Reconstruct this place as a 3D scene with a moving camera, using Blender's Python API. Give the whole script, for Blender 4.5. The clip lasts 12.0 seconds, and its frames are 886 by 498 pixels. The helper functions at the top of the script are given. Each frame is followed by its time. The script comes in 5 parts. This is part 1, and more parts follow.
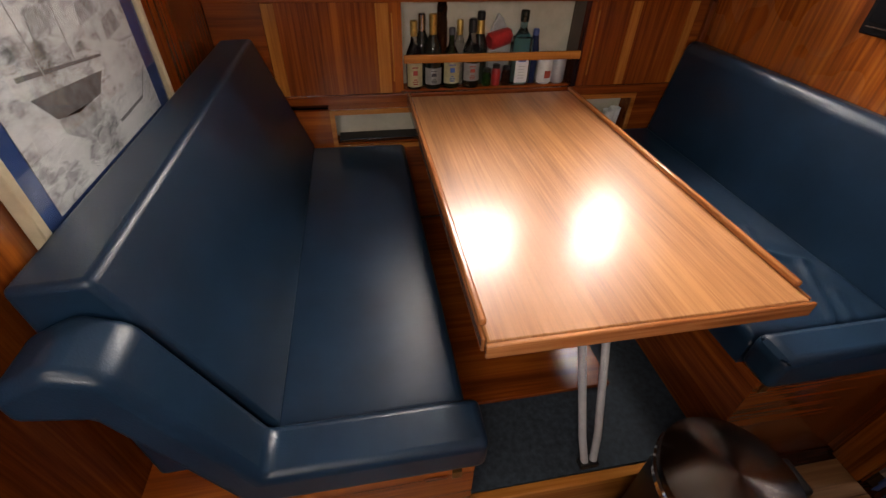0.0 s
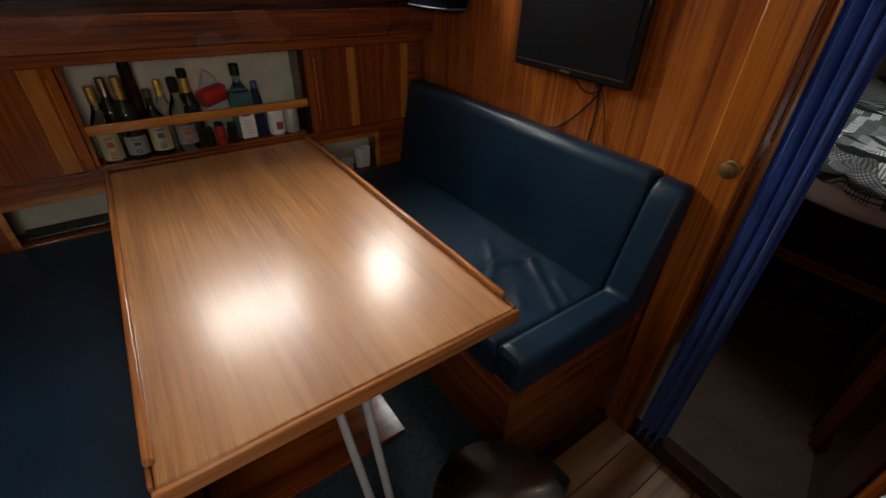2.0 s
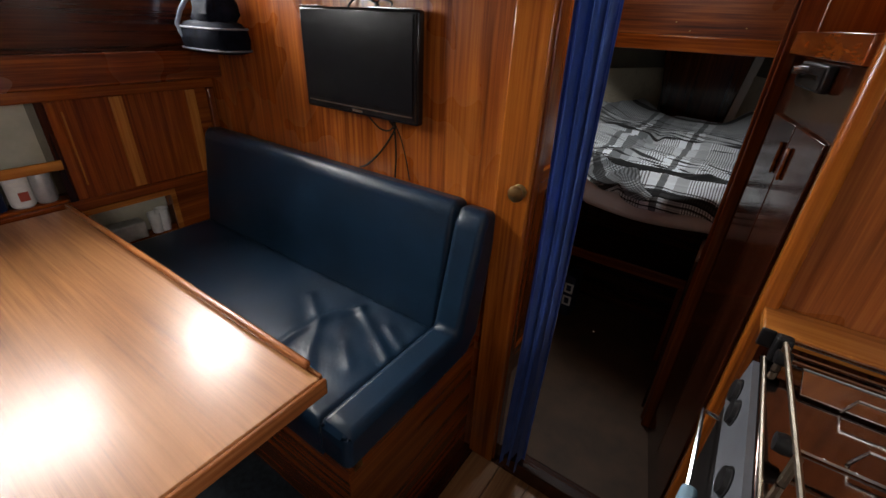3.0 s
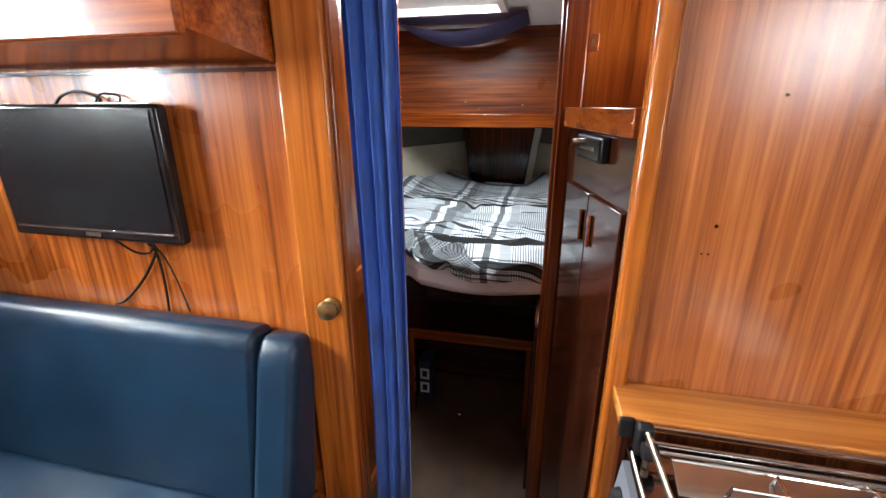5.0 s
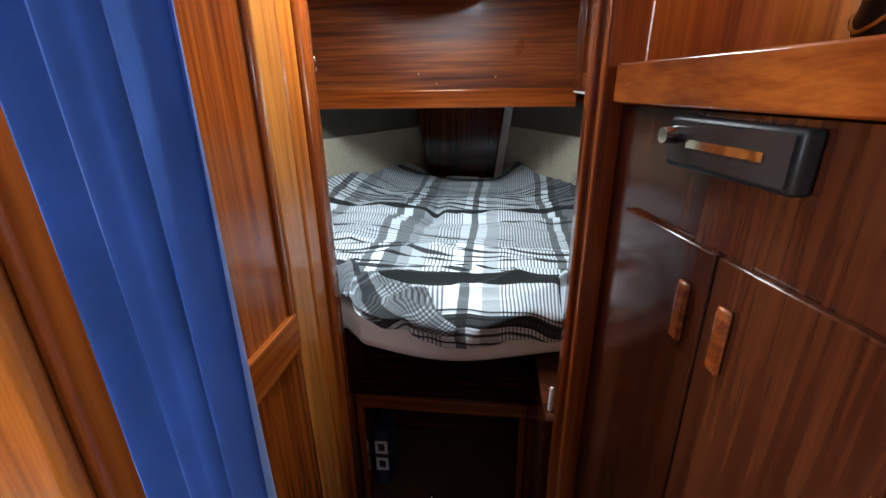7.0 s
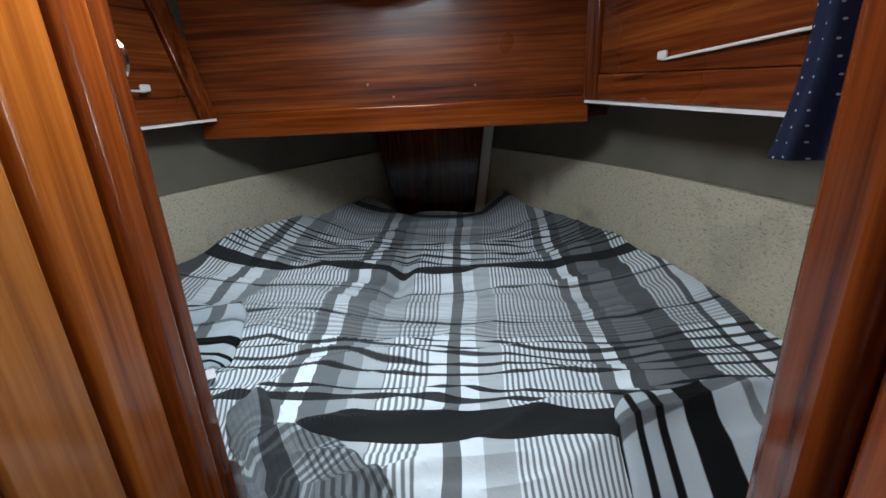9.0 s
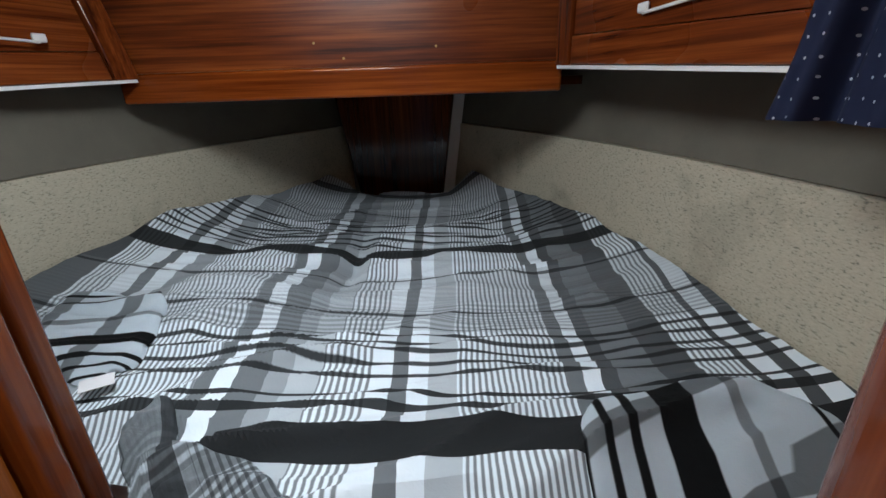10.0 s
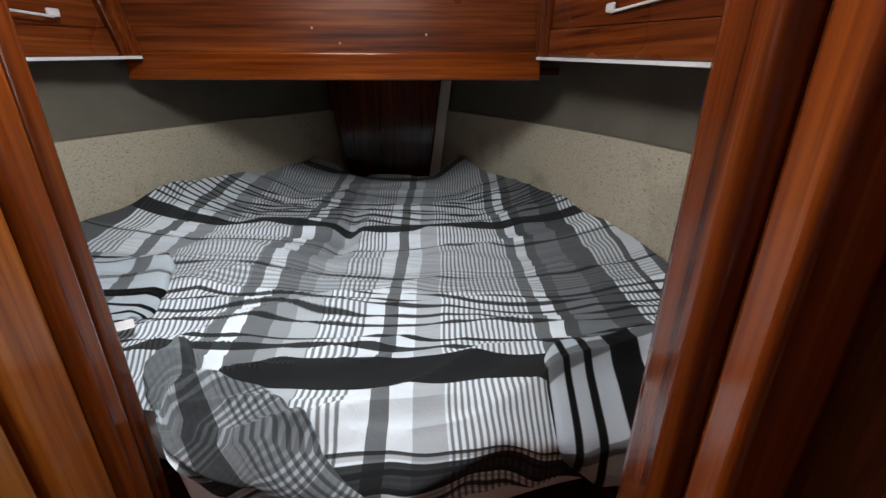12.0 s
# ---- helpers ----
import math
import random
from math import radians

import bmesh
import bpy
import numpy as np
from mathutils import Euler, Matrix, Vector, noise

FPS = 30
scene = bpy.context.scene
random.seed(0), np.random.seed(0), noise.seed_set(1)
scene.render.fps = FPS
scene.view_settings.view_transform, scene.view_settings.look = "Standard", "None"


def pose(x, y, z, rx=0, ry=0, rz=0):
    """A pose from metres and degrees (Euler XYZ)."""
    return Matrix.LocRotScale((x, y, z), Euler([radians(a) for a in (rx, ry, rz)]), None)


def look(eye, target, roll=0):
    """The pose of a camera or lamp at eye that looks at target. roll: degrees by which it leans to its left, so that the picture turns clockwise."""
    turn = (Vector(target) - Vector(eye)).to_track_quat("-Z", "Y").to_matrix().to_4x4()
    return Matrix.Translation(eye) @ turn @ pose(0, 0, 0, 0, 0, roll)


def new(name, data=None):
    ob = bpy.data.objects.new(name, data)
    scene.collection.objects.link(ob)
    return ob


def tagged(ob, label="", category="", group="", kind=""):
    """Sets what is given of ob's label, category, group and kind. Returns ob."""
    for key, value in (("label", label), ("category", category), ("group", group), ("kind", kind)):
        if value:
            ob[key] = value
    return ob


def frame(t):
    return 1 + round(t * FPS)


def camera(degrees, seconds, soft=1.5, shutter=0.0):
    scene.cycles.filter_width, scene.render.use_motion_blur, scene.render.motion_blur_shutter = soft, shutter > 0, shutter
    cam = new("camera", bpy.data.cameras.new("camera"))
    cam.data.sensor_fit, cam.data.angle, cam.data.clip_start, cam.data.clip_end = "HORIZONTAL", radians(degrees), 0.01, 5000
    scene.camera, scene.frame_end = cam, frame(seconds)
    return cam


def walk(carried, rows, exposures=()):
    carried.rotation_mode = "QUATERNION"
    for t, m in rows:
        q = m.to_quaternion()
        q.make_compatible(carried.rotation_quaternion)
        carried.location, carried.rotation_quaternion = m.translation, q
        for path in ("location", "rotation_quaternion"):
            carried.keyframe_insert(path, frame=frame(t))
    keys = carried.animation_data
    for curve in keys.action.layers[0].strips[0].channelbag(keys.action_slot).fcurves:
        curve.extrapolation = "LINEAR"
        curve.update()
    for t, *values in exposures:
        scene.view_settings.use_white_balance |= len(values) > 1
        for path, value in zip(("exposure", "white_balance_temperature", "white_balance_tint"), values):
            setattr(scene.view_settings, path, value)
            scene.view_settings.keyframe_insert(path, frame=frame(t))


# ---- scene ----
cam = camera(92.1, 12.0)
PATH = [
    (0, (0.031, -0.055, 1.437), (0.33, 1.465, 0.172), 1.7),
    (0.5, (0.088, -0.044, 1.442), (0.426, 1.49, 0.203), 1.6),
    (1, (0.155, -0.04, 1.437), (0.622, 1.449, 0.186), 2.4),
    (1.5, (0.249, -0.043, 1.44), (0.936, 1.398, 0.235), 2.3),
    (2, (0.349, -0.06, 1.441), (1.337, 1.276, 0.329), 2.2),
    (2.5, (0.455, -0.082, 1.426), (1.728, 1.037, 0.365), 4.6),
    (3, (0.534, -0.101, 1.428), (1.994, 0.884, 0.479), 2.7),
    (3.5, (0.596, -0.119, 1.435), (2.2, 0.768, 0.634), 1.9),
    (3.7, (0.624, -0.129, 1.444), (2.259, 0.729, 0.675), 1.3),
    (5.3, (0.831, -0.063, 1.435), (2.692, 0.258, 0.776), 0.0),
    (5.5, (0.892, -0.049, 1.425), (2.746, 0.206, 0.72), 0.6),
    (6, (1.055, -0.019, 1.417), (2.903, 0.177, 0.679), 1.2),
    (6.5, (1.159, -0.005, 1.418), (2.999, 0.203, 0.663), -0.3),
    (6.7, (1.218, 0.008, 1.417), (3.069, 0.218, 0.689), -0.2),
    (8.3, (1.714, 0.049, 1.378), (3.58, 0.348, 0.722), -4.0),
    (8.5, (1.743, 0.046, 1.396), (3.62, 0.3, 0.754), -3.9),
    (9, (1.816, 0.059, 1.399), (3.707, 0.182, 0.759), -2.9),
    (9.5, (1.881, 0.047, 1.384), (3.754, 0.122, 0.687), -3.2),
    (10, (1.923, 0.012, 1.356), (3.791, 0.041, 0.643), -1.9),
    (10.5, (1.937, 0.003, 1.342), (3.809, -0.008, 0.638), -0.8),
    (11, (1.927, 0.008, 1.341), (3.792, 0.003, 0.618), -0.3),
    (11.5, (1.883, 0.013, 1.366), (3.778, 0.025, 0.726), -0.4),
    (12, (1.819, 0.019, 1.347), (3.672, -0.031, 0.596), 0.1),
]
EXPOSURES = [
    (0.0, -0.1, 7800, 20), (0.5, -0.6, 7700, 18), (1.0, -0.95, 7700, 14), (1.5, -1.15, 7600, 12), (2.0, -1.15, 7600, 11), (2.5, -1.2, 7500, 13),
    (3.0, -0.7, 7200, 15), (3.5, 0.1, 6950, 17), (5.3, 1.15, 6500, 8), (6.5, 1.05, 6200, 6), (8.3, 0.1, 6200, 7), (10.0, 0.05, 6400, 11), (12.0, 0.12, 6900, 15),
]
walk(cam, [(t, look(eye, target, roll)) for t, eye, target, roll in PATH], EXPOSURES)

# ---- world and lights ----
world = bpy.data.worlds.new("sky")
scene.world = world
world.use_nodes = True
wn = world.node_tree
sky = wn.nodes.new("ShaderNodeTexSky")
sky.sky_type, sky.sun_disc, sky.sun_elevation, sky.sun_rotation = "NISHITA", False, radians(50), radians(40)
wn.nodes["Background"].inputs[1].default_value = 0.12
wn.links.new(sky.outputs[0], wn.nodes["Background"].inputs[0])


def area_lamp(name, x, y, z, target, w, h, watts, colour=(1, 1, 1), spread=180):
    data = bpy.data.lights.new(name, "AREA")
    data.shape, data.size, data.size_y, data.energy, data.color = "RECTANGLE", w, h, watts, colour
    data.spread = radians(spread)
    ob = new(name, data)
    ob.matrix_world = look((x, y, z), target)
    return ob


DAY = (0.93, 0.97, 1.0)
area_lamp("window_daylight", 0.555, 1.805, 1.665, (0.50, 0.0, 1.12), 0.48, 0.38, 17.0, DAY, 120)
area_lamp("window_daylight", 1.275, 1.815, 1.665, (0.95, 0.0, 0.85), 0.29, 0.38, 14.0, DAY, 105)
area_lamp("window_daylight", -0.25, -1.40, 1.73, (0.35, 1.1, 0.65), 1.0, 0.38, 11.5, DAY, 150)
area_lamp("side_window_daylight", 1.77, -0.915, 1.62, (1.85, 0.2, 1.35), 0.28, 0.22, 4.0, DAY)
# Added fill under the closed ceiling, brightens the sole, bin and settee ends.
area_lamp("overhead_fill", -0.25, -0.35, 1.995, (0.15, 0.05, 0.0), 0.55, 0.55, 4.0, DAY, 105)
area_lamp("hatch_daylight", 2.34, 0.32, 1.795, (2.42, 0.34, 0.0), 0.40, 0.40, 13.5, (0.88, 0.95, 1.0))

# ---- materials ----
def material(name):
    m = bpy.data.materials.new(name)
    m.use_nodes = True
    return m, m.node_tree.nodes, m.node_tree.links, m.node_tree.nodes["Principled BSDF"]


def ramp(nodes, stops, mode="LINEAR"):
    r = nodes.new("ShaderNodeValToRGB")
    r.color_ramp.interpolation = mode
    els = r.color_ramp.elements
    while len(els) > 1:
        els.remove(els[-1])
    for n, (p, c) in enumerate(stops):
        c = (c, c, c) if isinstance(c, (int, float)) else c
        e = els[0] if n == 0 else els.new(p)
        e.position, e.color = p, (*c, 1)
    return r


def noise_at(nodes, links, vec, scale, detail=4.0, rough=0.6, warp=0.0):
    n = nodes.new("ShaderNodeTexNoise")
    n.inputs["Scale"].default_value, n.inputs["Detail"].default_value, n.inputs["Roughness"].default_value = scale, detail, rough
    n.inputs["Distortion"].default_value = warp
    links.new(vec, n.inputs["Vector"])
    return n


def stretched(nodes, links, scale, spin=(0, 0, 0), per_piece=0.0):
    co, mp = nodes.new("ShaderNodeTexCoord"), nodes.new("ShaderNodeMapping")
    mp.inputs["Scale"].default_value, mp.inputs["Rotation"].default_value = scale, [radians(a) for a in spin]
    links.new(co.outputs["Object"], mp.inputs["Vector"])
    if per_piece:
        info, mul = nodes.new("ShaderNodeObjectInfo"), nodes.new("ShaderNodeMath")
        mul.operation, mul.inputs[1].default_value = "MULTIPLY", per_piece
        links.new(info.outputs["Random"], mul.inputs[0])
        links.new(mul.outputs[0], mp.inputs["Location"])
    return mp.outputs[0]


def bump(nodes, links, bsdf, height, strength, distance=0.002):
    b = nodes.new("ShaderNodeBump")
    b.inputs["Strength"].default_value, b.inputs["Distance"].default_value = strength, distance
    links.new(height, b.inputs["Height"])
    links.new(b.outputs[0], bsdf.inputs["Normal"])


def wood(name, dark, mid, light, axis, gloss=0.22, fine=1.0, per_piece=0.0, coat=0.35, ribbon=0.38, sheen=0.09, streak=0.45):
    """Varnished timber: long streaks along one axis, finer pores and slow changes of tone."""
    m, nodes, links, bsdf = material(name)
    k = {"x": (0.55, 9, 9), "y": (9, 0.55, 9), "z": (9, 9, 0.55)}[axis]
    broad = noise_at(nodes, links, stretched(nodes, links, [a * fine for a in k], per_piece=per_piece), 1.3, 4, 0.58, 0.12)
    k3 = {"x": (1.5, 34, 34), "y": (34, 1.5, 34), "z": (34, 34, 1.5)}[axis]
    figure = noise_at(nodes, links, stretched(nodes, links, [a * fine for a in k3], per_piece=per_piece), 1.0, 2, 0.55, 0.25)
    blend = nodes.new("ShaderNodeMix")
    blend.data_type, blend.inputs[0].default_value = "FLOAT", streak
    links.new(broad.outputs[0], blend.inputs[2])
    links.new(figure.outputs[0], blend.inputs[3])
    k2 = {"x": (2.2, 95, 95), "y": (95, 2.2, 95), "z": (95, 95, 2.2)}[axis]
    pores = noise_at(nodes, links, stretched(nodes, links, [a * fine for a in k2], per_piece=per_piece), 1.0, 3, 0.7, 0.2)
    mix = nodes.new("ShaderNodeMix")
    mix.data_type, mix.inputs[0].default_value = "FLOAT", ribbon
    links.new(blend.outputs[0], mix.inputs[2])
    links.new(pores.outputs[0], mix.inputs[3])
    r = ramp(nodes, [(0.385, dark), (0.5, mid), (0.62, light)])
    links.new(mix.outputs[0], r.inputs[0])
    links.new(r.outputs[0], bsdf.inputs["Base Color"])
    wear = noise_at(nodes, links, stretched(nodes, links, (1, 1, 1)), 4, 2, 0.5)
    rr = ramp(nodes, [(0.2, gloss * 0.75), (0.8, gloss * 1.3)])
    links.new(wear.outputs[0], rr.inputs[0])
    links.new(rr.outputs[0], bsdf.inputs["Roughness"])
    bsdf.inputs["Coat Weight"].default_value, bsdf.inputs["Coat Roughness"].default_value = coat, sheen
    bsdf.inputs["Specular IOR Level"].default_value = 0.35
    bump(nodes, links, bsdf, pores.outputs[0], 0.12, 0.001)
    return m


def plain(name, colour, rough=0.5, metal=0.0, vary=0.15, scale=12.0, relief=0.0, relief_scale=200.0, **more):
    m, nodes, links, bsdf = material(name)
    vec = stretched(nodes, links, (1, 1, 1))
    n = noise_at(nodes, links, vec, scale, 5, 0.6)
    r = ramp(nodes, [(0.3, [c * (1 - vary) for c in colour]), (0.7, [min(1, c * (1 + vary)) for c in colour])])
    links.new(n.outputs[0], r.inputs[0])
    links.new(r.outputs[0], bsdf.inputs["Base Color"])
    bsdf.inputs["Roughness"].default_value, bsdf.inputs["Metallic"].default_value = rough, metal
    for key, value in more.items():
        bsdf.inputs[key.replace("_", " ")].default_value = value
    if relief:
        bump(nodes, links, bsdf, noise_at(nodes, links, vec, relief_scale, 3, 0.6).outputs[0], relief, 0.002)
    return m


def glass(name, colour, rough=0.03):
    m, nodes, links, bsdf = material(name)
    bsdf.inputs["Base Color"].default_value = (*colour, 1)
    bsdf.inputs["Roughness"].default_value, bsdf.inputs["Transmission Weight"].default_value, bsdf.inputs["IOR"].default_value = rough, 1.0, 1.45
    return m


MAHOGANY = ((0.105, 0.019, 0.0032), (0.215, 0.045, 0.007), (0.345, 0.090, 0.0135))
BULKHEAD = ((0.115, 0.021, 0.0035), (0.28, 0.065, 0.010), (0.43, 0.128, 0.022))
bulkhead_up = wood("bulkhead_mahogany", *BULKHEAD, "z", 0.27, 0.8, coat=0.45, ribbon=0.5, streak=0.6)
wood_up = wood("mahogany_upright", *MAHOGANY, "z", streak=0.35)
wood_ship = wood("mahogany_lengthwise", *MAHOGANY, "x", streak=0.25, ribbon=0.3)
wood_across = wood("mahogany_across", *MAHOGANY, "y")
SAPELE = ((0.22, 0.055, 0.012), (0.36, 0.102, 0.024), (0.49, 0.168, 0.046))
sapele_up = wood("ribbon_sapele", *SAPELE, "z", 0.3, 1.35, coat=0.6, ribbon=0.4, sheen=0.2, streak=0.8)
PALE = ((0.24, 0.072, 0.013), (0.39, 0.132, 0.024), (0.52, 0.200, 0.040))
pale_up = wood("pale_wood_upright", *PALE, "z")
pale_ship = wood("pale_wood_lengthwise", *PALE, "x")
pale_across = wood("pale_wood_across", *PALE, "y")
HONEY = ((0.15, 0.034, 0.005), (0.31, 0.081, 0.0115), (0.45, 0.140, 0.020))
honey_up = wood("honey_mahogany_upright", *HONEY, "z", 0.2)
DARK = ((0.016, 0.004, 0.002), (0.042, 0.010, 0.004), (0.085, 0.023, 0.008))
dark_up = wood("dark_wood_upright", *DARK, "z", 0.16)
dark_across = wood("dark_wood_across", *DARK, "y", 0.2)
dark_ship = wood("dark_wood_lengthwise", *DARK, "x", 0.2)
RED = ((0.045, 0.008, 0.0025), (0.145, 0.030, 0.006), (0.27, 0.070, 0.014))
red_across = wood("striped_wood_across", *RED, "y", 0.32, 1.3, coat=0.12, streak=0.6)
red_up = wood("striped_wood_upright", *RED, "z", 0.2)
red_ship = wood("striped_wood_lengthwise", *RED, "x", 0.25, 1.3)
table_wood = wood("tabletop_teak", (0.26, 0.100, 0.034), (0.40, 0.172, 0.062), (0.50, 0.235, 0.090), "y", 0.36, 1.5, coat=0.7, ribbon=0.42, sheen=0.15, streak=0.35)
floor_wood = wood("floor_laminate", (0.16, 0.072, 0.028), (0.28, 0.135, 0.055), (0.40, 0.21, 0.09), "x", 0.4, 0.8, 9.0, coat=0.0)
navy = plain("navy_vinyl", (0.0058, 0.0210, 0.043), 0.32, 0, 0.25, 5, 0.22, 300, Specular_IOR_Level=0.33)
curtain_blue = plain("blue_curtain_cloth", (0.060, 0.150, 0.46), 0.85, 0, 0.25, 10, 0.2, 900, Sheen_Weight=0.3)
carpet = plain("charcoal_carpet", (0.022, 0.034, 0.046), 0.95, 0, 0.5, 60, 0.8, 500)
cream_lining = plain("cream_niche_lining", (0.44, 0.41, 0.32), 0.6, 0, 0.12, 14, 0.15, 250)
white_lining = plain("white_headliner", (0.72, 0.71, 0.68), 0.6, 0, 0.06, 5, 0.1, 300)
black = plain("black_plastic", (0.010, 0.010, 0.011), 0.4, 0, 0.2, Specular_IOR_Level=0.25)
rail_steel = plain("dulled_rail_steel", (0.34, 0.30, 0.24), 0.34, 1.0, 0.2, 40)
steel = plain("stainless_steel", (0.60, 0.58, 0.56), 0.22, 1.0, 0.1, 30)
chrome = plain("chrome", (0.75, 0.75, 0.75), 0.08, 1.0, 0.05)
brass = plain("aged_brass", (0.42, 0.30, 0.13), 0.32, 1.0, 0.35, 40)
grey_tube = plain("grey_painted_tube", (0.42, 0.43, 0.44), 0.35, 0.0, 0.1, 40)
white_plastic = plain("white_plastic", (0.75, 0.75, 0.73), 0.4, 0, 0.05)
sheet_white = plain("white_sheet", (0.72, 0.72, 0.73), 0.9, 0, 0.06, 8, 0.3, 60)


def lining_material():
    """Off-white embossed hull lining with short dark flecks and a few stains."""
    m, nodes, links, bsdf = material("flecked_hull_lining")
    vec = stretched(nodes, links, (1, 1, 1))
    flecks = noise_at(nodes, links, stretched(nodes, links, (130, 130, 330)), 1.0, 3, 0.65)
    r = ramp(nodes, [(0.34, (0.22, 0.21, 0.16)), (0.42, (0.47, 0.435, 0.33)), (0.7, (0.55, 0.505, 0.385))])
    links.new(flecks.outputs[0], r.inputs[0])
    stain = ramp(nodes, [(0.25, 0.62), (0.45, 1.0)])
    links.new(noise_at(nodes, links, vec, 5, 4, 0.6).outputs[0], stain.inputs[0])
    mul = nodes.new("ShaderNodeMix")
    mul.data_type, mul.blend_type, mul.inputs[0].default_value = "RGBA", "MULTIPLY", 1.0
    links.new(r.outputs[0], mul.inputs[6])
    links.new(stain.outputs[0], mul.inputs[7])
    links.new(mul.outputs[2], bsdf.inputs["Base Color"])
    bsdf.inputs["Roughness"].default_value = 0.7
    bump(nodes, links, bsdf, flecks.outputs[0], 0.35, 0.002)
    return m


lining = lining_material()
# Same cream lining; the shade under the lockers is put into this grey.
shaded_lining = plain("shaded_hull_lining", (0.135, 0.125, 0.098), 0.8, 0, 0.15, 6, 0.4, 160)


# ---- building helpers ----
def box(bm, x0, x1, y0, y1, z0, z1, bevel=0.0, seg=2):
    made = bmesh.ops.create_cube(bm, size=1.0)["verts"]
    for v in made:
        v.co = Vector((x0 + (v.co.x + 0.5) * (x1 - x0), y0 + (v.co.y + 0.5) * (y1 - y0), z0 + (v.co.z + 0.5) * (z1 - z0)))
    if bevel:
        edges = {e for v in made for e in v.link_edges}
        bmesh.ops.bevel(bm, geom=list(edges), offset=bevel, segments=seg, profile=0.5, affect="EDGES")
    return bm


def prism(bm, outline, axis, a, b):
    """A closed outline of (u, v) pushed from a to b along an axis. u, v are the other two axes in order."""
    def put(u, v, w):
        return {"x": (w, u, v), "y": (u, w, v), "z": (u, v, w)}[axis]
    lo, hi = [bm.verts.new(put(u, v, a)) for u, v in outline], [bm.verts.new(put(u, v, b)) for u, v in outline]
    n = len(outline)
    bm.faces.new(lo)
    bm.faces.new(hi[::-1])
    for i in range(n):
        bm.faces.new((lo[i], hi[i], hi[(i + 1) % n], lo[(i + 1) % n]))
    bmesh.ops.recalc_face_normals(bm, faces=bm.faces[:])
    return bm


def soften(bm, offset, seg=2, angle=0.5):
    sharp = [e for e in bm.edges if len(e.link_faces) == 2 and e.calc_face_angle(0) > angle]
    for f in bm.faces:
        f.smooth = False
    for f in bmesh.ops.bevel(bm, geom=sharp, offset=offset, segments=seg, profile=0.5, affect="EDGES")["faces"]:
        f.smooth = True
    return bm


def tube(bm, points, radius, sides=8, closed=False):
    pts = [Vector(p) for p in points]
    rings, side = [], None
    for i, p in enumerate(pts):
        a, b = pts[i - 1] if (i or closed) else p, pts[(i + 1) % len(pts)] if (i + 1 < len(pts) or closed) else p
        way = (b - a).normalized()
        side = way.orthogonal().normalized() if side is None else (side - way * side.dot(way)).normalized()
        up = way.cross(side)
        r = radius[i] if isinstance(radius, (list, tuple)) else radius
        rings.append([bm.verts.new(p + (side * math.cos(2 * math.pi * k / sides) + up * math.sin(2 * math.pi * k / sides)) * r) for k in range(sides)])
    for i in range(len(rings) - (0 if closed else 1)):
        r0, r1 = rings[i], rings[(i + 1) % len(rings)]
        for k in range(sides):
            bm.faces.new((r0[k], r0[(k + 1) % sides], r1[(k + 1) % sides], r1[k]))
    if not closed:
        bm.faces.new(rings[0][::-1])
        bm.faces.new(rings[-1])
    return bm


def lathe(bm, profile, m=None, sides=24):
    """Turns (radius, height) pairs about z, then moves them by m."""
    m = m or Matrix.Identity(4)
    rings = []
    for r, z in profile:
        r = max(r, 0.0004)
        rings.append([bm.verts.new(m @ Vector((r * math.cos(2 * math.pi * k / sides), r * math.sin(2 * math.pi * k / sides), z))) for k in range(sides)])
    for r0, r1 in zip(rings, rings[1:]):
        for k in range(sides):
            bm.faces.new((r0[k], r0[(k + 1) % sides], r1[(k + 1) % sides], r1[k]))
    bm.faces.new(rings[0][::-1])
    bm.faces.new(rings[-1])
    return bm


def mesh_of(name, bm, mat, smooth=True):
    data = bpy.data.meshes.new(name)
    bmesh.ops.recalc_face_normals(bm, faces=bm.faces[:])
    bevelled = any(f.smooth for f in bm.faces)
    bm.to_mesh(data)
    bm.free()
    data.materials.append(mat)
    if smooth and not bevelled:
        data.shade_smooth()
        data.set_sharp_from_angle(angle=radians(38))
    return data


def part(name, bm, mat, parent, label=""):
    ob = new(name, mesh_of(name, bm, mat))
    ob.parent = parent
    ob.matrix_parent_inverse = parent.matrix_basis.inverted() if parent.parent is None else Matrix.Identity(4)
    return tagged(ob, label)


def thing(name, base, label, category, group="", kind=""):
    ob = new(name)
    ob.empty_display_size = 0.05
    ob.matrix_basis = Matrix.Translation(base)
    return tagged(ob, label, category, group, kind)


def solid(name, bm, mat, label="", category="", group="", kind=""):
    return tagged(new(name, mesh_of(name, bm, mat)), label, category, group, kind)


def setting(name, bm, mat, label="", category=""):
    return solid(name, bm, mat, label, category, "", "structure")


def B(*args, **kw):
    return box(bmesh.new(), *args, **kw)


# ---- structure ----
MID = 0.21  # the boat's centreline
setting("floor", B(-1.6, 1.545, -1.6, 2.0, -0.06, -0.012), dark_ship, "dark plywood cabin sole under laminate boards", "floor")
setting("floor", B(1.545, 3.9, -0.9, 1.3, -0.06, 0.05), plain("brown_sole", (0.070, 0.036, 0.018), 0.6, 0, 0.35, 8, 0.3, 150), "worn brown cabin sole in the passage", "floor")
setting("ceiling", B(-1.6, 1.545, -1.6, 2.0, 2.02, 2.06), white_lining, "white padded headliner", "ceiling")
setting("ceiling", B(1.545, 2.05, -1.0, 1.4, 1.95, 1.99), white_lining, "white cabin headliner", "ceiling")
